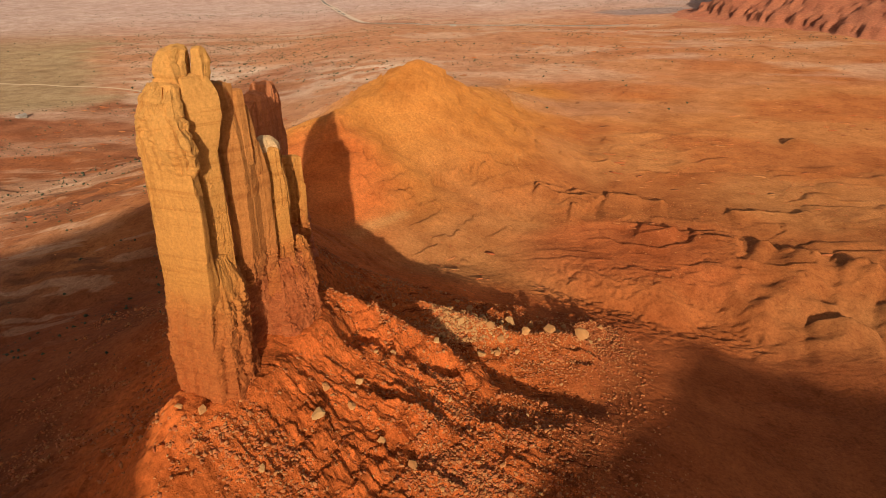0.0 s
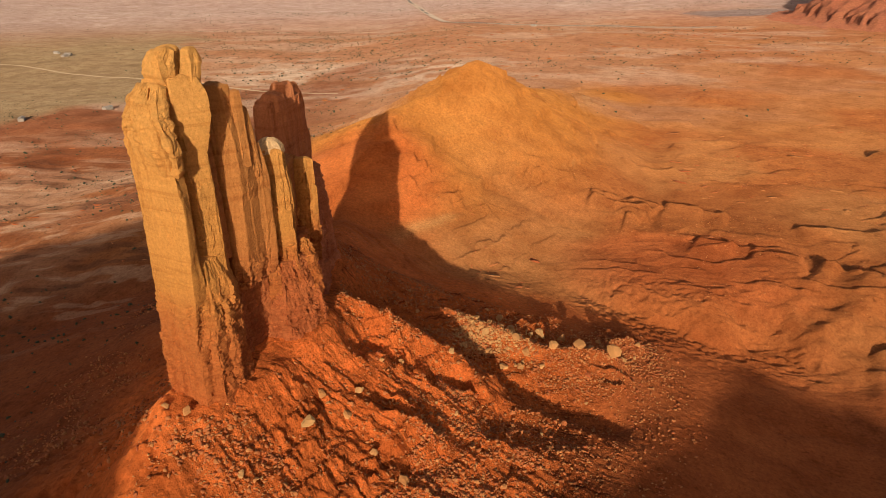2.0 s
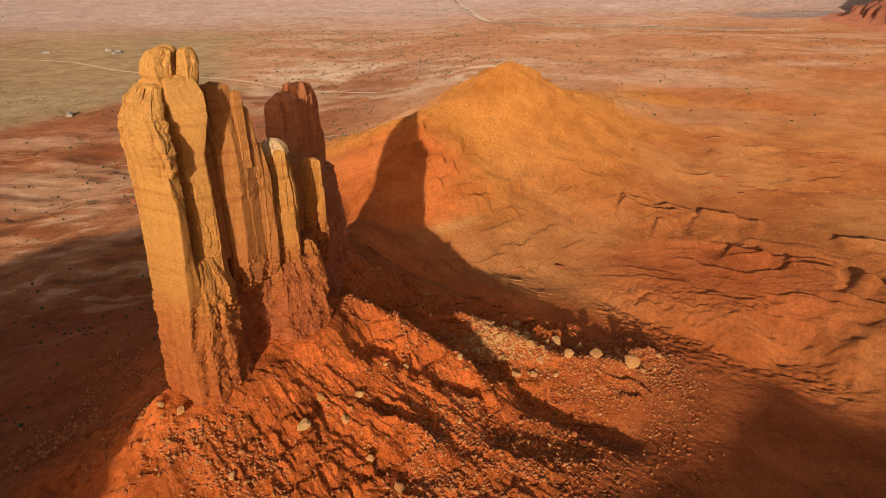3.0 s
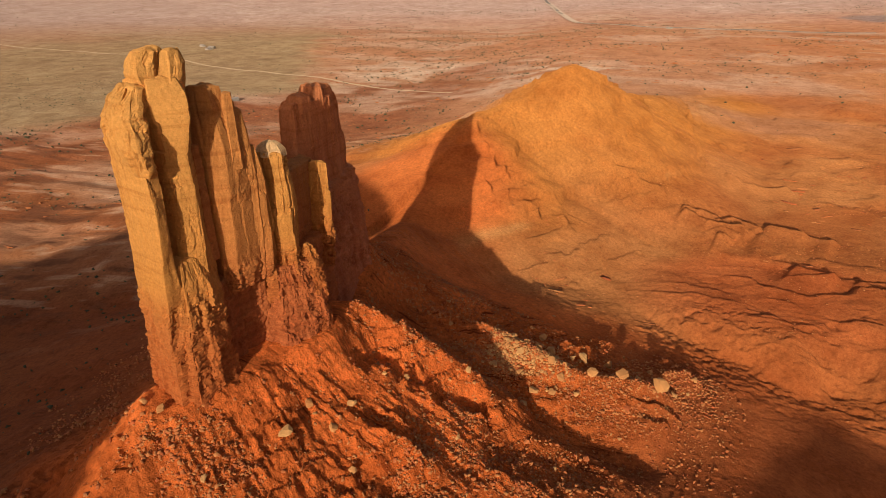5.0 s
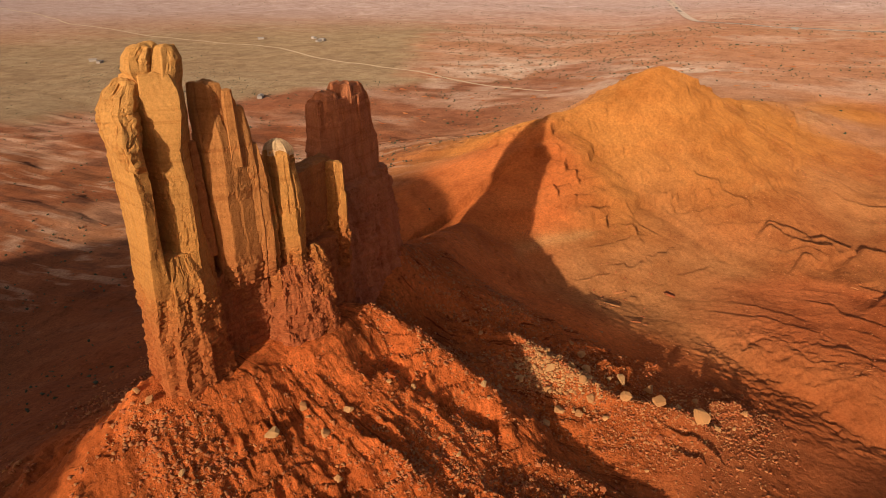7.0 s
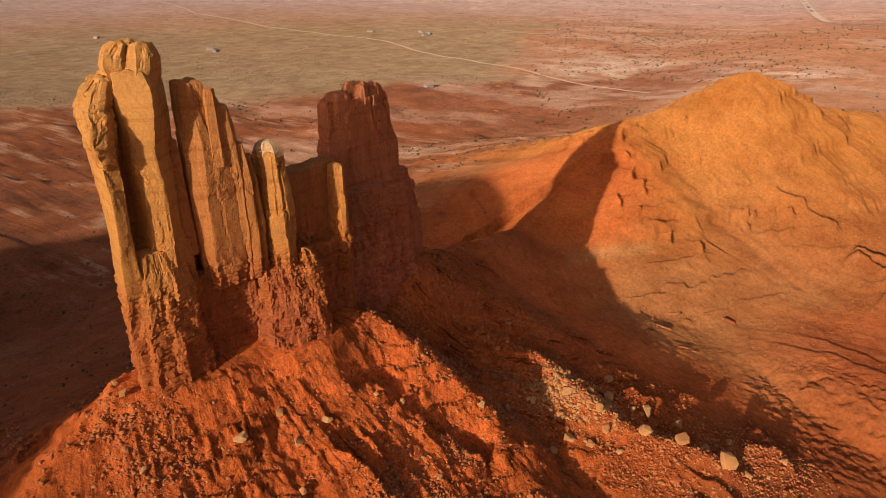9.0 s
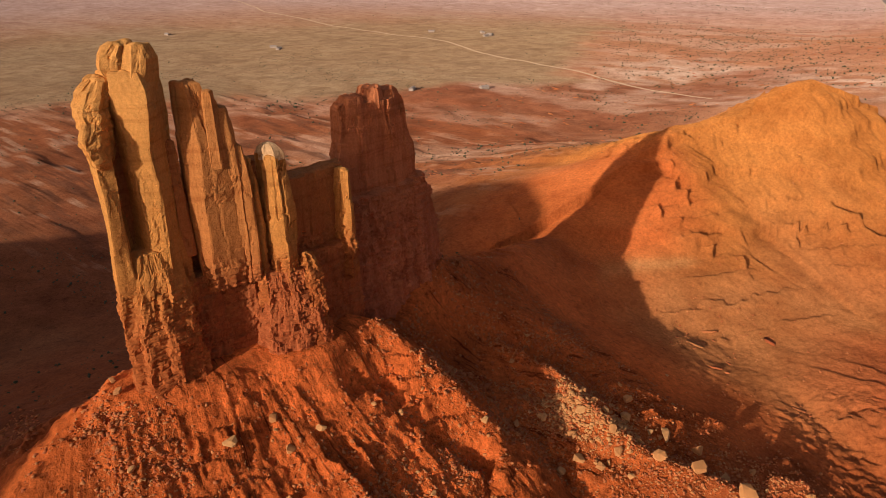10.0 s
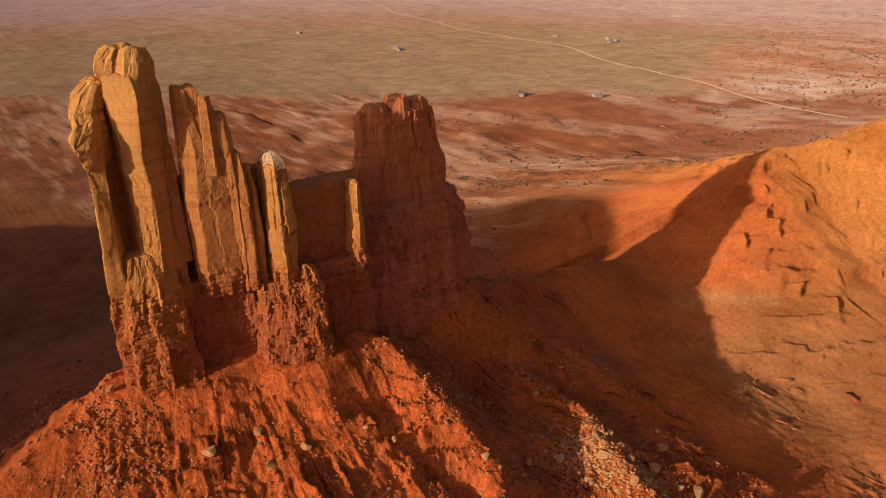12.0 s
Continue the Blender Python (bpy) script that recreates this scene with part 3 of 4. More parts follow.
def tower(name, levels, parent, seed, rough=1.0, bedded=77.0, label="", material=None, cell=0.3, wander=0.5, facet=1.0, knob=0.0, crown=0.6, slab=3.6):
    """A jointed sandstone prism between plans of corners at rising heights. Broken slabs above the bedded height, thin crumbling
    beds below it. knob: how far it has weathered into lumps, crown: how far its top is rounded, slab: how wide its faces break."""
    heights = np.array([h for h, _ in levels], float)
    plans = np.array([p for _, p in levels], float)
    pts = plans[len(plans) // 2]
    count = len(pts)
    sides = np.hypot(*(np.roll(pts, -1, 0) - pts).T)
    part_of, place = [], []
    for j, ln in enumerate(sides):
        n = max(3, int(ln / cell))
        part_of.append(np.full(n, j)), place.append(np.clip(np.arange(n) / n, 0.12 * cell / ln, 1))
    part_of, place = np.concatenate(part_of), np.concatenate(place)
    two = (part_of + 1) % count
    zs = np.arange(heights[0], heights[-1] + 0.01, cell * 1.2)
    cx, cy = (np.stack([np.interp(zs, heights, plans[:, j, k]) for j in range(count)], 1) for k in (0, 1))
    # each corner strays on its own way up, in slow bends and sudden breaks
    zz, jj = np.meshgrid(zs, np.arange(count), indexing="ij")
    jog = np.floor(zz / 6.5 + 0.37 * jj + 0.5 * noise2(zz / 5, jj * 3.3, seed + 33)).astype(np.int64)
    stray = [wander * min(1.0, sides.sum() / 34) * (0.75 * noise2(zz / 11, jj * 7.7, seed + k) + 0.42 * lattice(jog, jj, k, seed)) for k in (30, 31)]
    cx, cy = cx + stray[0], cy + stray[1]
    x = cx[:, part_of] * (1 - place) + cx[:, two] * place
    y = cy[:, part_of] * (1 - place) + cy[:, two] * place
    z = np.repeat(zs[:, None], len(part_of), 1)
    ox, oy = cy[:, two] - cy[:, part_of], cx[:, part_of] - cx[:, two]
    ln = np.maximum(np.hypot(ox, oy), 1e-6)
    ox, oy = ox / ln, oy / ln
    for _ in range(2):
        ox, oy = ((np.roll(a, 1, 1) + 2 * a + np.roll(a, -1, 1)) / 4 for a in (ox, oy))
    u = np.concatenate([[0], np.cumsum(sides)])[part_of] + place * sides[part_of] + 40 * part_of
    u = u[None] + 0 * z
    low = 1 - step(bedded - 2, bedded + 1, z + 2.5 * noise2(u / 4, z / 9, seed + 5))
    wu, wz = fbm2(u / 4, z / 9, 3, seed + 11), fbm2(u / 5, z / 5, 3, seed + 12)

    def cells(across, high, bend, salt):
        return lattice(np.floor(u / across + bend * wu).astype(np.int64), np.floor(z / high + bend * wz + 0.05 * u).astype(np.int64), 0, seed + salt)

    big, seam = shards(u + 0.7 * wu, z + 1.8 * wz, slab, 3.9 * slab, seed + 60, 0.55)
    small, seam2 = shards(u + 0.4 * wu, z + 0.9 * wz, 1.5, 4.2, seed + 61, 0.5)
    chip, _ = shards(u + 0.2 * wu, z + 0.3 * wz, 0.8, 1.3, seed + 62, 0.5)
    worn = step(0.0, 0.5, noise2(u / 5, z / 9, seed + 63))
    d = facet * (0.34 * big + (0.06 + 0.13 * worn) * small + (0.025 + 0.06 * worn) * chip)
    d = d - facet * 0.35 * (1 - step(0.0, 0.09, seam)) * step(-0.1, 0.3, noise2(u / 6, z / 14, seed + 64))
    d = d - facet * 0.16 * (1 - step(0.0, 0.10, seam2)) * worn
    d = d + 0.10 * fbm2(u / 14, z / 22, 2, seed) + 0.05 * fbm2(u / 1.1, z / 1.6, 2, seed + 9) + 0.12
    joint = np.abs(noise2(u / 4.6 + 0.12 * wu, z / 90, seed + 2))
    d = d - 1.5 * facet * min(1.0, sides.sum() / 32) ** 2 * (1 - step(0.012, 0.06, joint)) * step(0.2, 0.4, noise2(u / 6, z / 22, seed + 15)) * (1 - low)
    if knob:
        lump = fbm3(x / 4.2, y / 4.2, z / 2.0, 3, seed + 70, 0.45)
        ledge = z / 2.3 + 0.7 * noise3(x / 5, y / 5, z / 5, seed + 71)
        ledge = np.abs(ledge - np.floor(ledge) - 0.5) * 2
        d = d + knob * (0.8 * lump - 0.75 * (1 - step(0.0, 0.35, ledge)) * step(-0.2, 0.3, noise3(x / 4, y / 4, z / 3, seed + 72)))
    bed = z / 1.25 + 0.35 * noise2(u / 9, z / 9, 3)
    bi = np.floor(bed).astype(np.int64)
    edge = np.minimum(bed - bi, 1 - (bed - bi))
    block = lattice(np.floor(u / 1.5 + 0.37 * bi + 0.4 * wu).astype(np.int64), bi, 0, seed + 4)
    crumb = 0.30 * block + 0.34 * cells(2.4, 6, 0.35, 23) + 0.18 * cells(1.2, 2.5, 0.4, 24) - 0.30 * (1 - step(0.0, 0.22, edge)) + 0.3 * fbm2(u / 2.6, z / 7, 3, seed + 7)
    d = rough * (d * (1 - 0.3 * low) + low * crumb)
    x, y = x + d * ox, y + d * oy
    mx, my = x[-1].mean(), y[-1].mean()
    rings = [(x, y, z)]
    wide = min(1.0, sides.sum() / 22)
    for f, up in ((0.95, 0.25), (0.84, 0.6), (0.64, 0.85), (0.42, 0.95), (0.2, 1.0), (0.02, 1.0)):
        hx, hy = x[-1], y[-1]
        for _ in range(int(14 * (1 - f)) + 1):
            hx, hy = ((np.roll(a, 2) + np.roll(a, 1) + a + np.roll(a, -1) + np.roll(a, -2)) / 5 for a in (hx, hy))
        rx, ry = mx + (hx - mx) * f, my + (hy - my) * f
        rz = z[-1] * f + z[-1].mean() * (1 - f) + up * crown * wide + (0.35 * wide + 0.3 * knob) * fbm2(rx / 1.8, ry / 1.8, 2, seed + 8) * (f > 0.1)
        rings.append((rx[None], ry[None], rz[None]))
    x, y, z = (np.concatenate([r[k] for r in rings]) for k in range(3))
    ob = grid_mesh(name, x, y, z, material or ROCK, wrap=True)
    ob.data.polygons.foreach_set("use_smooth", np.zeros(len(ob.data.polygons), dtype=bool))
    ob.parent = parent
    if label:
        tagged(ob, label)
    return ob


def prism(corners, rows):
    """Plans for tower() from one plan. Rows: height, width east, width north, shift east, shift north."""
    mx, my = np.mean(corners, 0)
    return [(h, [(mx + (x - mx) * sx + ax, my + (y - my) * sy + ay) for x, y in corners]) for h, sx, sy, ax, ay in rows]


butte = new("sandstone_butte")
tagged(butte, "tall orange sandstone fin split into towers on a talus cone", "rock tower")
# crumbling red foot
tower("foot", prism([(-61, 147), (-51, 142.2), (-47, 143.6), (-45.6, 150), (-46.6, 156.2), (-58.5, 158)],
      [(38, 1.15, 1.15, 0, 0), (53, 1.03, 1.03, 0, 0), (64, 0.98, 0.98, 0, 0), (72, 0.95, 0.96, 0, 0), (78, 0.88, 0.9, -0.3, 0.2), (84, 0.7, 0.7, -1.2, 0.5)]), butte, 31, rough=1.15, label="thin-bedded red foot of the towers")
tower("foot", prism([(-55, 154), (-49.5, 156), (-48.4, 166), (-46, 172.5), (-52, 176)],
      [(38, 1.1, 1.0, 0, 0), (52, 1.0, 1, 0, 0), (74, 1.0, 1, 0, 0)]), butte, 32, cell=0.42, material=RED_ROCK)
tower("foot", prism([(-47, 173), (-41, 173.4), (-37, 178), (-36, 185), (-38, 187.5), (-46, 188)],
      [(36, 1.35, 1.3, 0, 0), (52, 1.08, 1.05, 0, 0), (60, 0.96, 0.94, 0, 0), (66, 0.86, 0.84, -0.6, -0.5), (71, 0.7, 0.7, -1.4, -1)]), butte, 33, rough=1.4, wander=1.0, material=RED_ROCK)
tower("foot", prism([(-53, 184), (-42.5, 186), (-42, 204), (-52, 207)], [(34, 1.4, 1.1, 0, 0), (52, 1.1, 1, 0, 0), (66, 1.0, 1, 0, 0), (72, 0.9, 1, 0, 0)]), butte, 34, cell=0.42, material=RED_ROCK)
# unseen west side added wider, to throw shade on the saddle behind
tower("foot", prism([(-69, 207), (-47, 202), (-45, 218), (-46, 237), (-50.5, 247), (-68, 249)],
      [(30, 1.4, 1.2, 0, 0), (50, 1.08, 1.04, 0, 0), (58, 1.0, 1.0, 0, 0), (62, 0.94, 0.97, 0, 0), (66, 0.9, 0.94, 0, -1), (74, 0.8, 0.90, 0, -1.5), (79, 0.72, 0.85, -0.5, -2)]), butte, 35, cell=0.42, rough=1.5, bedded=82, material=REAR_ROCK)
# dark core that closes the clefts
tower("wall", prism([(-60, 149), (-56, 147.6), (-54.6, 152), (-52.4, 170), (-50.6, 184), (-57, 186)],
      [(44, 1.1, 1.0, 0, 0), (70, 1.0, 1.0, 0, 0), (92, 0.92, 0.96, -0.5, 0), (97, 0.8, 0.9, -0.8, 0)]), butte, 58, material=RED_ROCK)
tower("wall", prism([(-60, 147), (-56.4, 146.6), (-55.8, 150), (-55.6, 155), (-59, 156)], [(90, 1.0, 1.0, 0, 0), (108, 0.95, 1.0, 0, 0), (113, 0.8, 0.9, 0, 0.4)]), butte, 59, cell=0.6, material=RED_ROCK)
tower("pillar", prism([(-53.5, 157.5), (-49.8, 157), (-49.2, 159.6), (-53, 161)], [(80, 1.2, 1.1, 0, 0), (98, 0.9, 0.9, 0, 0), (107, 0.55, 0.6, -0.3, 0)]), butte, 60, material=RED_ROCK)
# the broad front tower and its overhanging head
tower("pillar", [(42, [(-64, 150), (-61.5, 146), (-50.5, 140.6), (-48, 144.5), (-51, 149), (-61, 155)]),
                 (60, [(-63.4, 149.5), (-61, 145.8), (-50.4, 140.9), (-48.6, 144.8), (-51.6, 148.5), (-61, 154)]),
                 (78, [(-62.8, 149.5), (-61, 145.6), (-50.0, 141.2), (-49.0, 144.8), (-53.8, 147.0), (-61, 154)]),
                 (97, [(-62.9, 149.4), (-61.4, 145.6), (-50.0, 141.6), (-49.7, 144.7), (-55.4, 146.4), (-61, 153.5)]),
                 (106, [(-63.2, 149.2), (-61.4, 145.0), (-50.6, 141.6), (-50.6, 145.0), (-55.8, 146.6), (-61, 153)]),
                 (112, [(-62.6, 149.0), (-60.6, 145.0), (-52.0, 142.4), (-52.2, 146.2), (-55.0, 147.6), (-61, 152.5)])], butte, 41, facet=0.55, slab=6.5, label="broad pale sunlit tower")
tower("summit_block", [(104.5, [(-62.4, 149), (-60.6, 145.0), (-53.4, 142.2), (-49.8, 142.4), (-51.0, 145.0), (-54.4, 147.2), (-60.5, 151.5)]),
                       (108, [(-62.9, 149), (-61.0, 144.4), (-53.4, 140.8), (-48.4, 140.4), (-49.4, 143.6), (-53.4, 147.4), (-60.8, 152)]),
                       (111.5, [(-63.0, 149), (-61.2, 144.0), (-54.0, 140.6), (-49.4, 140.8), (-50.4, 144.0), (-52.8, 147.6), (-60.8, 152)]),
                       (114, [(-63.0, 149), (-61.2, 143.6), (-55.0, 141.2), (-51.2, 142.4), (-51.2, 145.2), (-52.8, 147.8), (-60.8, 152)]),
                       (116.5, [(-62.4, 149), (-61.0, 144.0), (-56.0, 141.6), (-52.6, 142.8), (-51.8, 146.0), (-53.0, 148.0), (-60.5, 152)]),
                       (119.5, [(-61.6, 149.2), (-60.0, 145.2), (-56.6, 143.2), (-53.6, 144.6), (-52.6, 147.4), (-54.0, 149.4), (-60.0, 152)]),
                       (121.6, [(-60.4, 149.6), (-58.8, 147.0), (-56.6, 145.6), (-54.4, 146.6), (-53.4, 148.4), (-54.6, 150.2), (-59.4, 151.8)])], butte, 57, bedded=40, facet=0.7, knob=0.6, wander=0.6, crown=1.0, label="overhanging pale weathered head of the sunlit tower")
# the leaning second tower and its split cap
tower("pillar", [(66, [(-57, 149), (-50.4, 148.6), (-46.6, 152.4), (-48.2, 158.0), (-57, 158)]),
                 (80, [(-57, 149.4), (-50.6, 149.2), (-47.0, 152.6), (-49.0, 158.6), (-57, 158)]),
                 (96, [(-57, 150.2), (-50.4, 150.3), (-48.2, 153.2), (-51.8, 159.4), (-57.4, 158)]),
                 (106, [(-57.4, 149.8), (-51.2, 149.8), (-48.5, 152.5), (-52.6, 159.6), (-57.8, 158)]),
                 (115, [(-57.8, 149.0), (-51.8, 148.8), (-46.2, 152.6), (-52.2, 160.0), (-58, 158)]),
                 (120, [(-58.0, 149.0), (-52.2, 148.4), (-47.2, 152.8), (-52.4, 159.6), (-58, 158)]),
                 (123.2, [(-58.0, 149.4), (-52.4, 148.6), (-49.0, 152.6), (-52.4, 158.6), (-58, 157)])], butte, 42, facet=0.75, slab=4.6, label="leaning sunlit pillar split from the tower by a dark cleft")
tower("summit_block", [(121.6, [(-57.4, 150.4), (-52.9, 148.6), (-52.3, 151.0), (-53.2, 156), (-57.4, 156)]),
                       (124, [(-58.4, 150.0), (-53.2, 147.8), (-52.2, 150.6), (-53.2, 156.5), (-58.0, 156.5)]),
                       (126.4, [(-58.0, 150.4), (-53.8, 148.6), (-52.3, 151.2), (-53.2, 156.4), (-57.6, 156.4)]),
                       (128.2, [(-57.0, 151.2), (-54.0, 150.0), (-52.4, 152.2), (-53.0, 155.6), (-56.6, 155.8)])], butte, 43, bedded=40, facet=0.8, knob=0.2, crown=0.7)
tower("summit_block", [(118.0, [(-52.6, 150.2), (-49.6, 151.4), (-49.6, 154.6), (-51.2, 158.2), (-53, 156)]),
                       (122, [(-51.2, 150.4), (-49.0, 151.8), (-48.6, 155), (-50.4, 158.8), (-52.0, 156)]),
                       (125.4, [(-50.8, 151.4), (-49.2, 152.6), (-48.5, 155.6), (-50.2, 159.0), (-51.5, 156)]),
                       (128.2, [(-51.0, 152.6), (-49.9, 153.4), (-49.5, 155.4), (-50.5, 157.6), (-51.5, 155.8)])], butte, 44, bedded=40, facet=0.8, knob=0.2, crown=0.6)
# slab towers
tower("pillar", [(70, [(-52, 162.6), (-49.6, 161.6), (-46.4, 163), (-45.4, 169.4), (-51.5, 170.4)]),
                 (74, [(-52, 162.2), (-49.0, 160.8), (-45.2, 162.6), (-44.2, 169.6), (-51.5, 170.4)]),
                 (95, [(-52.4, 161.6), (-48.7, 160.4), (-45.4, 162.2), (-44.3, 169.6), (-51.5, 170.4)]),
                 (106, [(-53.4, 162.2), (-50.0, 161.2), (-46.8, 163.2), (-45.4, 169.0), (-51.5, 170)]),
                 (114, [(-54.2, 162.4), (-51.4, 161.7), (-48.2, 163.2), (-47.2, 167.4), (-51.8, 168.6)]),
                 (119, [(-54.0, 162.6), (-51.6, 162.0), (-48.8, 162.9), (-47.6, 166.0), (-52, 166.8)])], butte, 45, material=WARM_ROCK, facet=0.5, slab=6.0, label="broad slab tower with a smooth orange face")
tower("pillar", [(100, [(-48.0, 165.4), (-45.4, 164.9), (-44.4, 166.6), (-45, 168.8), (-48, 168.8)]),
                 (110, [(-48.0, 165.6), (-45.8, 165.1), (-44.8, 166.6), (-45.6, 168.6), (-48, 168.6)]),
                 (117.4, [(-47.6, 166.1), (-46.3, 165.9), (-45.4, 166.8), (-46.0, 167.9), (-47.6, 167.9)])], butte, 61, material=WARM_ROCK, facet=0.6, label="thin sunlit sliver standing on the slab tower")
tower("pillar", prism([(-50, 168.6), (-44.8, 168.4), (-43.6, 170.4), (-44.4, 171.6), (-49.6, 171.8)],
      [(70, 0.9, 0.9, -1, 0), (73, 1.06, 1.0, 0, 0), (96, 1.0, 1.0, 0, 0), (108, 0.8, 0.85, -0.4, -0.3), (113, 0.6, 0.7, -0.8, -0.6)]), butte, 46, material=WARM_ROCK, facet=0.6, slab=5.0)
tower("pillar", prism([(-50.5, 170.8), (-43.8, 170.8), (-42.6, 172.4), (-43.6, 173.4), (-50, 173.6)],
      [(70, 0.9, 0.9, -1, 0), (73, 1.06, 1.0, 0, 0), (96, 1.0, 0.95, 0, 0), (101, 0.85, 0.85, -0.5, -0.3), (104.5, 0.7, 0.75, -0.8, -0.4)]), butte, 47, material=WARM_ROCK, facet=0.6, slab=5.0)
tower("pillar", prism([(-48.3, 173.3), (-44.6, 173.0), (-43.0, 174.2), (-43.7, 175.5), (-48.3, 175.7)],
      [(62, 1.2, 1.0, 0, 0), (84, 1.0, 1.0, 0, 0), (94, 0.8, 0.85, -0.3, 0), (100.6, 0.55, 0.6, -0.5, 0)]), butte, 48, facet=1.2)
tower("pillar", prism([(-47.6, 177.4), (-42.4, 176.4), (-39.9, 178.4), (-40.4, 182.4), (-46.8, 182.6)],
      [(60, 1.15, 1.05, 0.5, 0), (80, 1.0, 0.96, 0, 0.2), (90, 0.98, 0.9, -0.2, 0.3), (96, 0.84, 0.84, -0.8, 0.5), (100.5, 0.9, 0.82, -0.8, 0.4)]), butte, 49, facet=1.2)
tower("foot", prism([(-40.2, 181.6), (-36, 182.4), (-35.4, 185.6), (-37.6, 187.6), (-40.4, 186.6)],
      [(50, 1.2, 1.2, 0, 0), (64, 1.0, 1.0, 0, 0), (70, 0.8, 0.8, -0.4, 0), (75, 0.35, 0.35, -1, -1)]), butte, 50, rough=1.3)
tower("wall", prism([(-51, 182.4), (-45.4, 182.8), (-44.8, 191), (-45.4, 203), (-51, 206)],
      [(62, 1.1, 1.0, 0, 0), (80, 1.0, 1.0, 0, 0), (92.5, 0.9, 0.98, -0.3, 0)]), butte, 51, label="low shaded wall between the towers", material=RED_ROCK)
tower("rib", prism([(-46, 199.6), (-41.2, 198.2), (-39.4, 199.2), (-40.4, 201.4), (-47, 203)],
      [(62, 1.1, 1.1, 0, 0), (76, 0.95, 0.95, 0, 0), (86, 0.9, 0.8, 0.1, 0.2), (92, 0.8, 0.6, 0.1, 0.4)]), butte, 52, rough=1.3, label="thin sunlit rib on the shaded wall")
# the rear tower
tower("pillar", prism([(-60, 212.5), (-53.5, 210.5), (-51.2, 216), (-50.6, 227), (-52, 236.2), (-59.5, 238)],
      [(66, 1.25, 1.2, 0.3, -1), (80, 1.1, 1.12, 0, -1), (90, 1.04, 1.05, 0, -0.5), (92, 1.0, 0.98, -0.3, -0.3), (94, 0.98, 0.93, -0.3, -0.8), (103, 0.93, 0.91, -0.6, -1.0), (104.6, 0.88, 0.86, -0.6, -0.8)]), butte, 53, bedded=79, label="dark rear tower with stepped shoulders", material=REAR_ROCK, rough=1.3, wander=0.9, slab=4.6)
tower("summit_block", prism([(-59, 213.5), (-53, 213), (-52, 217), (-53, 219.6), (-59, 220)], [(102, 1.0, 1.0, 0, 0), (105, 0.92, 0.9, 0, 0), (106.6, 0.7, 0.7, 0, 0)]), butte, 54, bedded=40, material=REAR_ROCK, facet=0.7)
tower("summit_block", prism([(-58.5, 220.4), (-52.6, 220), (-51.4, 223), (-52.4, 226), (-58.5, 226)], [(102, 1.05, 1.05, 0, 0), (106, 0.92, 0.9, 0, 0), (108.2, 0.72, 0.75, 0, 0)]), butte, 55, bedded=40, material=REAR_ROCK, facet=0.7)
tower("summit_block", prism([(-58.5, 227), (-52.8, 226.6), (-51.6, 230), (-52.6, 233), (-58.5, 233)], [(102, 1.05, 1.05, 0, 0), (105, 0.92, 0.9, 0, 0), (107.0, 0.7, 0.7, 0, 0)]), butte, 62, bedded=40, material=REAR_ROCK, facet=0.7)
PALE = rock_material("pale cap sandstone", pale_top=True)
tower("cap", prism([(-47.6, 177.4), (-42.4, 176.4), (-39.9, 178.4), (-40.4, 182.4), (-46.8, 182.6)],
      [(99.4, 0.88, 0.80, -0.8, 0.4), (101.0, 0.86, 0.78, -0.8, 0.4), (102.2, 0.66, 0.62, -0.9, 0.4), (103.0, 0.4, 0.4, -1.0, 0.4)]), butte, 56, bedded=40, facet=1.0, knob=0.15, label="pale rounded cap", material=PALE)

# ---- the mesa to the south that shades the low ground ----
def south_mesa():
    xs = np.arange(-760, 420, 5.0)
    # unseen rim, its heights set to place the shadow edge on the ground
    rim = np.interp(xs, [-760, -520, -420, -308, -231, -180, -121, -95, -62, -56, -50, -44, -39, -34, -20, 50, 88, 161, 213, 420],
                    [30, 50, 89, 125, 156, 170, 192, 203, 208, 204, 201, 197, 184, 148, 132, 130, 132, 133, 121, 100])
    rim = rim + 2.5 * fbm2(xs / 30, xs * 0, 3, 201)
    rows = []
    for dy, f in ((170, -0.2), (120, 0.10), (60, 0.42), (22, 0.60), (14, 0.64), (9, 0.90), (3, 0.97), (0, 1.0), (-60, 0.99), (-110, 0.96), (-125, 0.6), (-230, 0.1), (-300, -0.2)):
        y = -300 + dy + (8 * fbm2(xs / 40, xs * 0 + dy, 3, 202) if dy else 0 * xs)
        z = -40 + (rim + 40) * f + (3 * noise2(xs / 25, xs * 0 + dy, 203) if dy else 0 * xs)
        rows.append((xs, y, z))
    x, y, z = (np.stack([r[k] for r in rows]) for k in range(3))
    ob = new("mesa")
    for name, a, b in (("talus_slope", 0, 5), ("cliff", 4, 8), ("plateau", 7, 10), ("cliff", 9, 11), ("talus_slope", 10, 13)):
        grid_mesh(name, x[a:b][::-1], y[a:b][::-1], z[a:b][::-1], ROCK).parent = ob
    tagged(ob, "long red sandstone mesa with cliffs above talus", "mesa")


south_mesa()


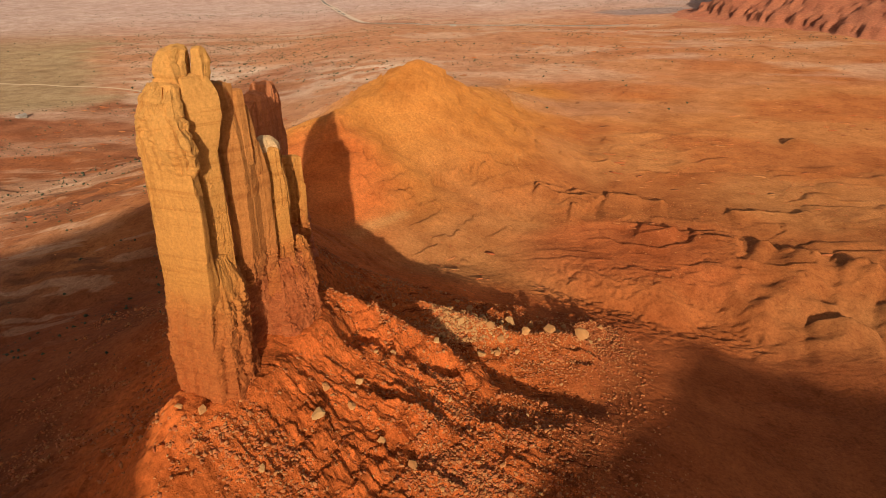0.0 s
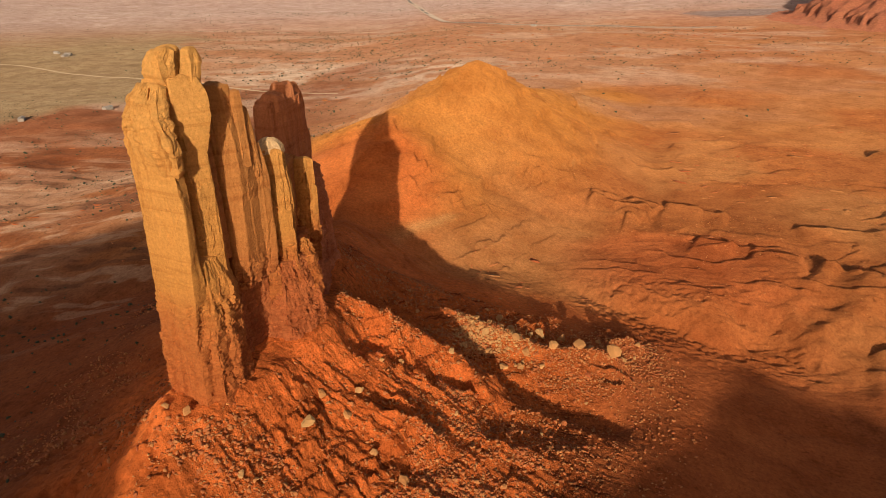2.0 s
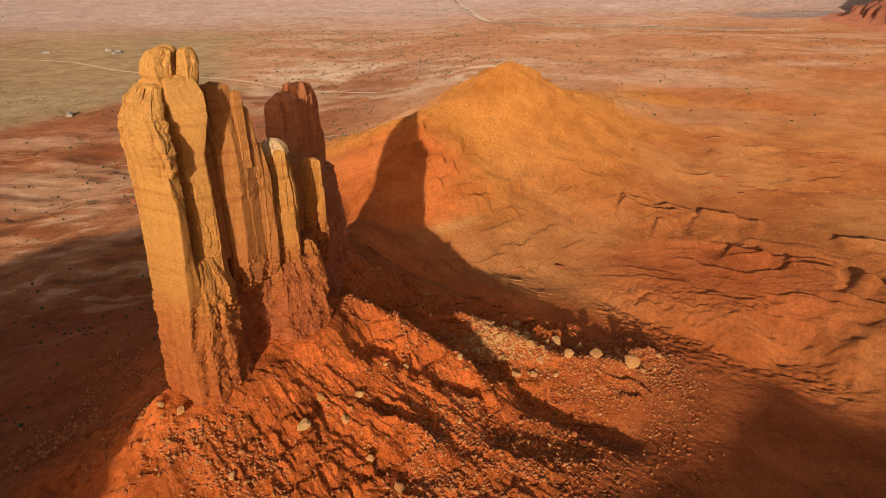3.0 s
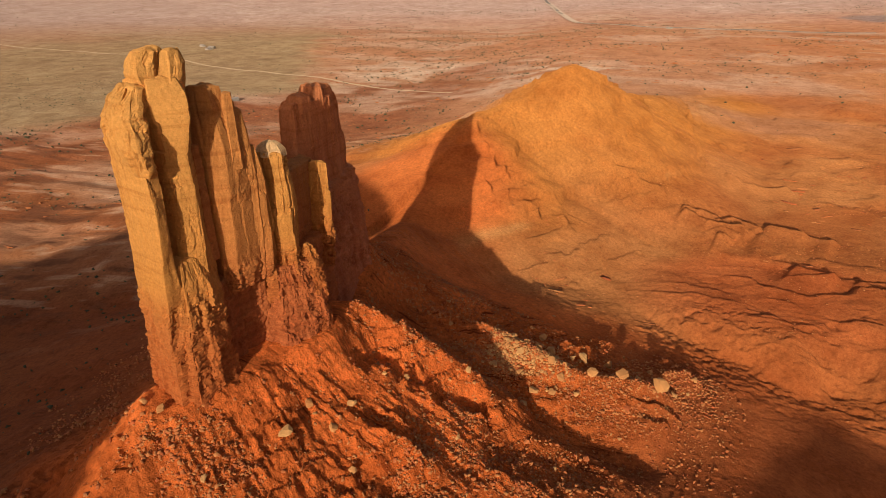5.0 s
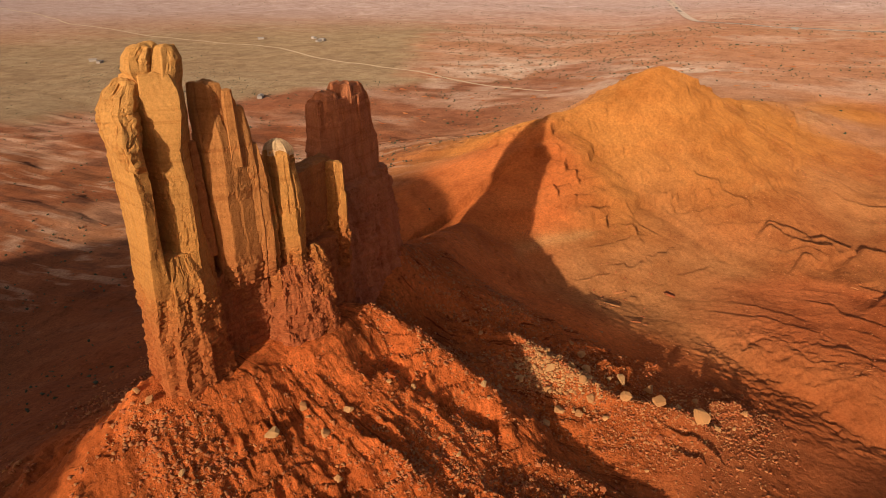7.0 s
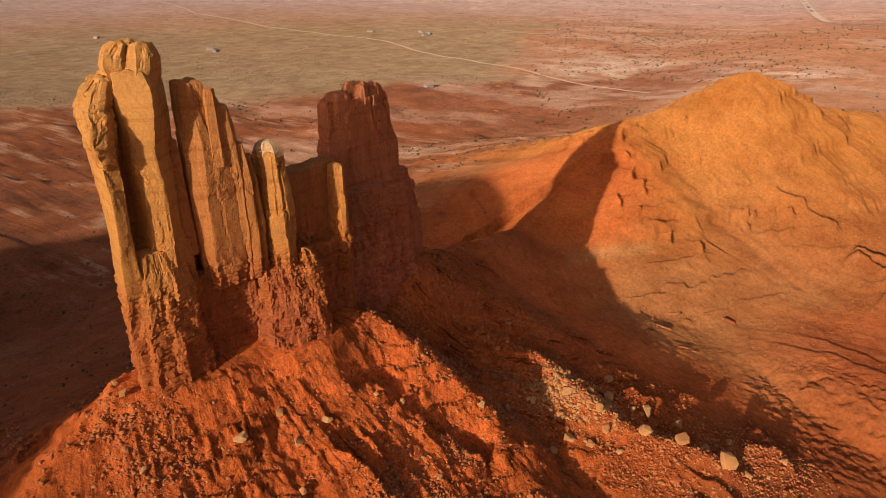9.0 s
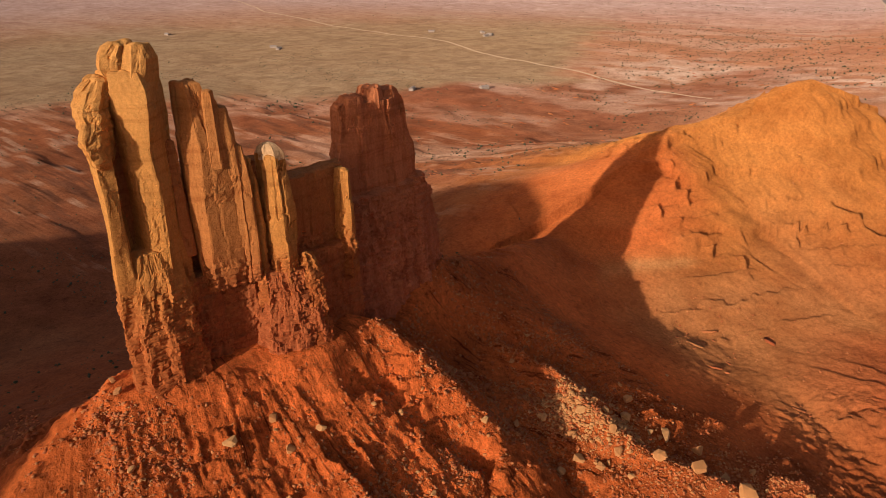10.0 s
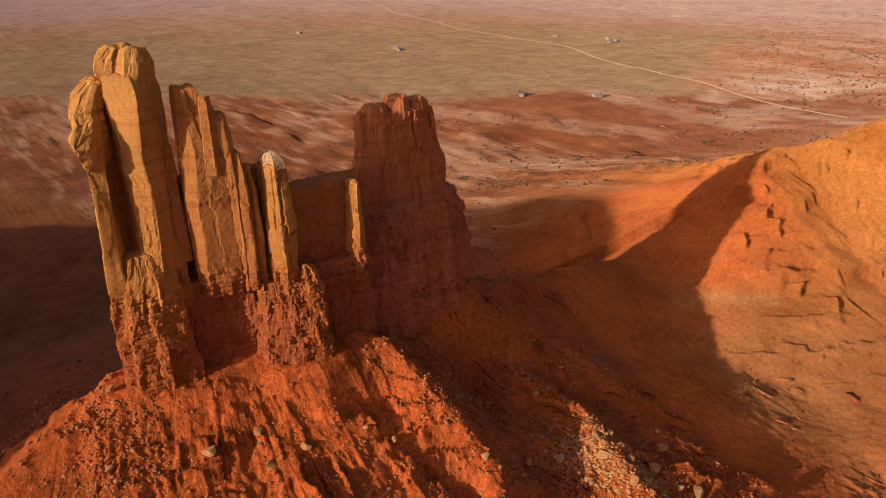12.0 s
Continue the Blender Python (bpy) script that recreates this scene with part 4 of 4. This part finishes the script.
# ---- the far mesa ----
def far_mesa():
    foot = [(1900, 2500, 0), (900, 1990, 0), (600, 1810, 0), (545, 1640, 0), (590, 1490, 0), (640, 1390, 0), (700, 1210, 0), (900, 980, 0), (1300, 820, 0)]
    xs, ys = np.arange(400, 1500, 4.0), np.arange(780, 2150, 4.0)
    x, y = np.meshgrid(xs, ys)
    d, _, run, side = along(x, y, foot)
    d = d * side + 14 * fbm2(x / 90, y / 90, 4, 301)
    gully = 1 - 2 * np.abs(noise2(run / 12 + 0.7 * fbm2(x / 50, y / 50, 3, 305), d / 120, 302))
    notch = step(0.1, 0.4, noise2(run / 13, d / 200, 306)) + 0.5 * gully
    z = -21 + np.where(d > 0, 0.50 * d, 0.10 * d) + 3.0 * gully * step(10, 60, d) + 1.5 * fbm2(x / 14, y / 14, 2, 307)
    for at, high, deep in ((-70, 2.5, 6), (-40, 2.5, 6), (14, 11, 14), (50, 4, 8), (82, 15, 16), (120, 7, 10), (165, 40, 16)):
        z = z + high * step(at, at + 5, d - deep * notch)
    z = np.minimum(z, 250 + 6 * fbm2(x / 70, y / 70, 3, 303))
    ob = new("mesa")
    for name, inside in (("talus_slope", d < 40), ("ledge", (d >= 40) & (d < 100)), ("cliff", d >= 100)):
        part_mesh = grid_mesh(name, x, y, z, SHALE, keep=inside)
        part_mesh.parent = ob
    tagged(ob, "distant red mesa with gullied shale slopes and ledges", "mesa")


def shale_material():
    m, t, b = nodes_of("red shale")
    where = t.nodes.new("ShaderNodeTexCoord").outputs["Object"]
    n1, n2 = noise_of(t, where, 0.03, 6, 0.6), noise_of(t, where, 0.25, 5, 0.6, (1, 1, 3))
    c = ramp(t, n1, [(0.3, (0.38, 0.12, 0.065)), (0.7, (0.48, 0.18, 0.095))])
    c = mix(t, 1.0, c, ramp(t, n2, [(0.3, (0.7, 0.66, 0.64)), (0.7, (1.2, 1.2, 1.2))]), "MULTIPLY")
    t.links.new(c, b.inputs["Base Color"])
    b.inputs["Roughness"].default_value = 0.95
    bump(t, b, [(n2, 0.6, 2.0)])
    return m


SHALE = shale_material()
far_mesa()


# ---- roads ----
def lie(x, y):
    x, y = np.atleast_1d(np.asarray(x, float)), np.atleast_1d(np.asarray(y, float))
    return np.array([np.interp(a, YS, np.arange(len(YS))) for a in y]), np.array([np.interp(a, XS, np.arange(len(XS))) for a in x])


def ground_at(x, y):
    """The height of the ground sheet at given places."""
    v, u = lie(x, y)
    j, i = np.clip(v.astype(int), 0, len(YS) - 2), np.clip(u.astype(int), 0, len(XS) - 2)
    fv, fu = v - j, u - i
    return (gz[j, i] * (1 - fu) + gz[j, i + 1] * fu) * (1 - fv) + (gz[j + 1, i] * (1 - fu) + gz[j + 1, i + 1] * fu) * fv


def dusty(name, colour, spot):
    m, t, b = nodes_of(name)
    where = t.nodes.new("ShaderNodeTexCoord").outputs["Object"]
    n = noise_of(t, where, spot, 5, 0.6)
    t.links.new(ramp(t, n, [(0.3, tuple(0.8 * c for c in colour)), (0.7, tuple(min(1.0, 1.15 * c) for c in colour))]), b.inputs["Base Color"])
    b.inputs["Roughness"].default_value = 0.95
    return m


def strip(name, line, width, material, lift, wander=0.0, parent=None):
    pts = np.array(line, float)
    run = np.concatenate([[0], np.cumsum(np.hypot(*np.diff(pts, axis=0).T))])
    u = np.arange(0, run[-1], 6.0)
    x, y = np.interp(u, run, pts[:, 0]), np.interp(u, run, pts[:, 1])
    kernel = np.ones(25) / 25
    pad = lambda a: np.convolve(np.pad(a, 12, mode="edge"), kernel, "valid")
    x, y = pad(x), pad(y)
    y = y + wander * fbm2(u / 120, u * 0, 3, 401)
    tx, ty = np.gradient(x), np.gradient(y)
    ln = np.hypot(tx, ty)
    w = np.linspace(-0.5, 0.5, 5)[:, None] * width
    gx2, gy2 = x - w * ty / ln, y + w * tx / ln
    h = ground_at(gx2.ravel(), gy2.ravel()).reshape(gx2.shape)
    level = np.maximum(h, h.max(0)[None]) + lift
    ob = grid_mesh(name, gx2, gy2, level, material)
    if parent:
        ob.parent = parent
    return ob


DIRT, TAR = dusty("pale dirt track", (0.52, 0.38, 0.25), 0.2), dusty("grey asphalt", (0.13, 0.115, 0.11), 0.4)
track = strip("dirt_road", [(-2600, 1600), (-1700, 1312), (-1439, 1196), (-1198, 1146), (-1037, 1119), (-815, 1098), (-680, 1050), (-500, 1000), (-300, 935), (-200, 900)], 5, DIRT, 0.35, 5)
tagged(track, "pale unpaved track across the scrub plain", "road", kind="structure")
HIGHWAY = [(-900, 3900), (-480, 2850), (-360, 2400), (-275, 2080), (-205, 1820), (-160, 1730), (-90, 1670), (40, 1620), (400, 1560)]
verge = strip("road_verge", HIGHWAY, 17, dusty("bare verge", (0.50, 0.38, 0.30), 0.1), 0.25)
tagged(verge, "bare pale verge along the highway", "road", kind="structure")
road = strip("road", HIGHWAY, 8, TAR, 0.7)
tagged(road, "grey paved highway through the desert", "road", kind="structure")


# ---- loose stones ----
def stone_mesh(name, seed, points=16, flat=0.75):
    rnd = random.Random(seed)
    bm = bmesh.new()
    for _ in range(points):
        v = Vector((rnd.gauss(0, 1), rnd.gauss(0, 1), rnd.gauss(0, 1))).normalized()
        v = Vector((v.x * rnd.uniform(0.8, 1.0), v.y * rnd.uniform(0.6, 0.85), v.z * flat * rnd.uniform(0.8, 1.0)))
        bm.verts.new(v * 0.5)
    bmesh.ops.convex_hull(bm, input=bm.verts)
    bmesh.ops.delete(bm, geom=[v for v in bm.verts if not v.link_faces], context="VERTS")
    me = bpy.data.meshes.new(name)
    bm.to_mesh(me)
    bm.free()
    return me


def loose_rock_material(name, a, b_):
    m, t, b = nodes_of(name)
    where = t.nodes.new("ShaderNodeTexCoord").outputs["Object"]
    geo = t.nodes.new("ShaderNodeNewGeometry")
    info = t.nodes.new("ShaderNodeObjectInfo")
    ad = add(t, "ShaderNodeMath")
    ad.operation = "ADD"
    t.links.new(geo.outputs["Random Per Island"], ad.inputs[0])
    t.links.new(info.outputs["Random"], ad.inputs[1])
    fr = add(t, "ShaderNodeMath")
    fr.operation = "FRACT"
    t.links.new(ad.outputs[0], fr.inputs[0])
    c = ramp(t, fr.outputs[0], [(0.0, a), (0.6, tuple((p + q) / 2 for p, q in zip(a, b_))), (1.0, b_)])
    n = noise_of(t, where, 1.2, 5, 0.6)
    c = mix(t, 1.0, c, ramp(t, n, [(0.3, (0.78, 0.76, 0.74)), (0.7, (1.15, 1.15, 1.15))]), "MULTIPLY")
    t.links.new(c, b.inputs["Base Color"])
    b.inputs["Roughness"].default_value = 0.92
    bump(t, b, [(n, 0.5, 0.15)])
    return m


STONE = loose_rock_material("fallen sandstone", (0.48, 0.115, 0.034), (0.58, 0.24, 0.08))
PALE_STONE = loose_rock_material("pale fallen sandstone", (0.54, 0.23, 0.075), (0.62, 0.35, 0.14))
SHAPES = [stone_mesh("boulder", 500 + k, 14, 0.74) for k in range(8)]
for me in SHAPES:
    me.materials.append(PALE_STONE)
RED_SHAPES = [stone_mesh("boulder", 600 + k, 13, 0.8) for k in range(8)]
for me in RED_SHAPES:
    me.materials.append(STONE)


def boulder(x, y, size, k, label="pale angular sandstone boulder on the talus slope", tall=1.0, shapes=SHAPES):
    ob = new("boulder", shapes[k % len(shapes)])
    z = float(ground_at(x, y)[0])
    ob.matrix_world = Matrix.LocRotScale((x, y, z + 0.22 * size * tall), Euler((0.2 * math.sin(k), 0.2 * math.cos(3 * k), 1.7 * k)), (size, size, size * tall))
    tagged(ob, label, "boulder", "boulders on the talus")
    return ob


BIG = [(55, 256, 8.0), (27, 262, 7.0), (36, 268, 5.4), (42, 254, 6.8), (32, 249, 5.0), (22, 243, 4.6), (7, 246, 4.2), (3, 254, 3.8), (16, 258, 4.6), (24, 252, 3.4), (47, 262, 4.4), (12, 228, 3.6), (0, 236, 3.4), (20, 236, 3.8), (-4, 228, 3.0), (28, 240, 3.0), (61, 263, 3.1), (9, 239, 4.4), (18, 246, 4.5), (14, 234, 4.7), (12, 252, 3.3), (11, 269, 4.4), (6, 273, 2.5), (68, 278, 3.2),
       (58, 252, 2.1), (41, 282, 1.7), (20, 285, 2.3), (10, 302, 2.0), (44, 231, 2.0), (-31, 163, 3.5), (-23, 171, 3.2), (-15, 191, 2.6),
       (-31, 151, 4.7), (-16, 155, 3.0), (-24, 162, 3.5), (-29, 162, 1.7), (-2, 210, 3.2), (-7, 169, 1.8), (2, 184, 2.6), (-60, 139, 2.4), (-8, 151, 4.4)]
for k, (bx, by, bs) in enumerate(BIG):
    boulder(bx, by, bs, k)
boulder(-54, 137.6, 2.8, 3, "upright pale sandstone block leaning at the tower foot", 1.6)


def scatter(count, seed, where, low, high, keep):
    """Places drawn evenly from a box, kept by a density, with sizes that lean to the small."""
    rng = np.random.default_rng(seed)
    x = rng.uniform(where[0], where[1], count)
    y = rng.uniform(where[2], where[3], count)
    ok = rng.uniform(0, 1, count) < keep(x, y)
    x, y = x[ok], y[ok]
    size = low + (high - low) * rng.uniform(0, 1, len(x)) ** 2.5
    return x, y, size, rng


def talus_density(x, y):
    d = along(x, y, FIN)[0]
    spur = along(x, y, SPUR)[0]
    patch = step(-0.05, 0.5, fbm2(x / 17, y / 17, 4, 511))
    east = step(-66, -52, x)
    field = np.exp(-((x - 10) / 28) ** 2 - ((y - 166) / 26) ** 2)
    rocks = np.exp(-(spur / 13) ** 2) * step(-12, 4, x)
    edge = (1 - step(60, 92, x)) * (1 - step(280, 302, y)) * step(110, 128, y)
    return edge * np.clip((0.05 + 0.45 * patch * (1 - step(30, 95, d)) + 0.75 * field * (0.25 + 0.75 * patch) + 0.9 * rocks * (0.3 + 0.7 * patch)) * east * step(6, 10, d), 0, 1)


x, y, size, rng = scatter(2400, 21, (-70, 80, 118, 290), 0.9, 3.2, lambda a, b: 0.42 * talus_density(a, b))
for k in range(min(len(x), 230)):
    pale = rng.uniform() < 0.45
    boulder(x[k], y[k], size[k], k + 5, "pale angular block lying on the talus" if pale else "red sandstone block lying on the talus", rng.uniform(0.8, 1.2), SHAPES if pale else RED_SHAPES)


def rubble(name, x, y, size, seed, material, label, templates, sink=0.15, squash=(0.7, 1.2), long=1.0, turn=6.28):
    rng = np.random.default_rng(seed)
    z = ground_at(x, y) + sink * size
    verts, tris, base = [], [], 0
    kinds = []
    for me in templates:
        co = np.array([v.co[:] for v in me.vertices])
        f = np.array([p.vertices[:] for p in me.polygons if len(p.vertices) == 3])
        kinds.append((co, f))
    pick = rng.integers(0, len(kinds), len(x))
    for k, (co, f) in enumerate(kinds):
        sel = np.nonzero(pick == k)[0]
        a = rng.uniform(0, turn, len(sel)) - 0.5 * turn
        tip = rng.uniform(-0.5, 0.5, len(sel)) / long
        ca, sa = np.cos(a)[:, None], np.sin(a)[:, None]
        vx, vy, vz = co[None, :, 0] * rng.uniform(1.0, long, len(sel))[:, None], co[None, :, 1], co[None, :, 2] * rng.uniform(*squash, len(sel))[:, None]
        vx, vz = vx * np.cos(tip)[:, None] - vz * np.sin(tip)[:, None], vx * np.sin(tip)[:, None] + vz * np.cos(tip)[:, None]
        s_ = size[sel][:, None]
        out = np.stack([x[sel][:, None] + s_ * (vx * ca - vy * sa), y[sel][:, None] + s_ * (vx * sa + vy * ca), z[sel][:, None] + s_ * vz], -1)
        verts.append(out.reshape(-1, 3))
        tris.append((f[None] + (base + np.arange(len(sel)) * len(co))[:, None, None]).reshape(-1, 3))
        base += len(sel) * len(co)
    verts, tris = np.concatenate(verts), np.concatenate(tris)
    me = bpy.data.meshes.new(name)
    me.vertices.add(len(verts))
    me.vertices.foreach_set("co", verts.astype(np.float32).ravel())
    me.loops.add(tris.size)
    me.polygons.add(len(tris))
    me.loops.foreach_set("vertex_index", tris.ravel().astype(np.int32))
    me.polygons.foreach_set("loop_start", np.arange(0, tris.size, 3, dtype=np.int32))
    me.update(calc_edges=True)
    me.materials.append(material)
    return tagged(new(name, me), label, "rubble" if "stone" in name or "rubble" in name else "shrubs", kind="stuff")


SMALL = [stone_mesh("pebble", 700 + k, 9, 0.8) for k in range(6)]
x, y, size, _ = scatter(190000, 22, (-72, 95, 108, 305), 0.26, 2.0, talus_density)
rubble("rubble", x, y, size, 23, STONE, "broken red and buff sandstone rubble on the talus", SMALL)
x, y, size, _ = scatter(70000, 28, (-72, 95, 108, 305), 0.22, 0.95, lambda a, b: 0.8 * talus_density(a, b))
rubble("pale_rubble", x, y, size, 29, PALE_STONE, "small pale sandstone chips strewn over the talus", SMALL)
x, y, size, _ = scatter(9000, 41, (-14, 30, 228, 264), 0.5, 2.6, lambda a, b: np.exp(-((a - 7) / 13) ** 2 - ((b - 246 - 0.2 * a) / 8) ** 2) * step(-0.3, 0.3, fbm2(a / 9, b / 9, 3, 535)))
rubble("pale_rubble", x, y, size, 42, PALE_STONE, "pale blocks heaped along the crest of the spur", SMALL)
x, y, size, _ = scatter(16000, 43, (-150, -64, 105, 290), 0.4, 2.2, lambda a, b: 0.45 * step(-0.1, 0.5, fbm2(a / 24, b / 24, 4, 536)))
rubble("rubble", x, y, size, 44, STONE, "dark broken stones down the shaded western slope", SMALL)
x, y, size, _ = scatter(30000, 24, (-60, 300, 290, 620), 0.35, 1.5, lambda a, b: 0.5 * step(0.0, 0.6, fbm2(a / 40, b / 30, 3, 531)))
rubble("rubble", x, y, size, 25, STONE, "scattered red stones on the sandy bench", SMALL)

x, y, size, _ = scatter(5200, 26, (-420, 420, 330, 1500), 1.2, 5.0, lambda a, b: step(0.05, 0.5, fbm2(a / 70, b / 45, 4, 533)) * step(95, 140, along(a, b, HILL)[0]))
rubble("ledge_rubble", x, y, size, 27, STONE, "low broken ledges of red sandstone on the desert", SMALL, 0.05, (0.35, 0.7), 4.0, 1.2)

# ---- scrub ----
BRUSH = dusty("grey-green desert brush", (0.085, 0.085, 0.045), 0.5)
TUFTS = [stone_mesh("tuft", 800 + k, 7, 0.7) for k in range(4)]


def brush_density(x, y):
    clump = step(0.0, 0.7, fbm2(x / 130, y / 100, 4, 541))
    flat = step(-25, 35, (y - 260) * 0.65 - (x + 950) * 0.76) * (1 - step(-40, 60, x + 430 + 0.5 * (y - 1000)))
    thick = 1 - step(120, 330, np.hypot((x + 360) / 1.2, (y - 1250) / 1.3))
    return np.clip(0.04 + 0.35 * clump + 0.5 * thick, 0, 1) * step(560, 800, y - 0.5 * x) * (1 - 0.9 * flat)


x, y, size, _ = scatter(75000, 31, (-1700, 700, 480, 2300), 1.2, 4.6, brush_density)
rubble("desert_brush", x, y, size, 32, BRUSH, "sparse grey-green desert shrubs dotting the plain", TUFTS)
x, y, size, _ = scatter(16000, 33, (-900, -90, 120, 900), 0.7, 3.0, lambda a, b: 0.06 + 0.8 * step(0.1, 0.55, fbm2(a / 60, b / 45, 4, 542)))
rubble("desert_brush", x, y, size, 34, BRUSH, "dark low shrubs over the western slope and plain", TUFTS)


# ---- far homesteads ----
WALL, ROOF = dusty("weathered pale boards", (0.46, 0.38, 0.32), 0.6), dusty("grey roofing", (0.33, 0.28, 0.25), 0.6)


def part(name, bm, material, parent, label=""):
    me = bpy.data.meshes.new(name)
    bm.to_mesh(me)
    bm.free()
    me.materials.append(material)
    ob = new(name, me)
    ob.parent = parent
    return tagged(ob, label) if label else ob


def box(w, d, h, z=0.0):
    bm = bmesh.new()
    bmesh.ops.create_cube(bm, size=1.0, matrix=Matrix.Translation((0, 0, z + h / 2)) @ Matrix.Diagonal((w, d, h, 1)))
    return bm


def homestead():
    home = new("house")
    part("wall", box(11, 6, 3.0), WALL, home)
    bm = bmesh.new()
    ring = [bm.verts.new(v) for v in ((-6, -3.5, 3.0), (6, -3.5, 3.0), (6, 3.5, 3.0), (-6, 3.5, 3.0), (-6, 0, 4.6), (6, 0, 4.6))]
    for f in ((0, 1, 5, 4), (2, 3, 4, 5), (0, 4, 3), (1, 2, 5), (0, 3, 2, 1)):
        bm.faces.new([ring[i] for i in f])
    part("roof", bm, ROOF, home)
    return tagged(home, "small pale weathered house standing alone on the plain", "house", "homesteads on the plain")


first = homestead()
SITES = [(-759, 1198), (-880, 1171), (-468, 808), (-936, 851), (21, 1594), (-1269, 840), (-960, 858), (-751, 1176), (-533, 746), (-790, 1215)]
for k, (hx, hy) in enumerate(SITES):
    m = pose(hx, hy, float(ground_at(hx, hy)[0]) - 0.2, 0, 0, 37 * k)
    if k:
        copy_thing(first, m)
    else:
        first.matrix_basis = m
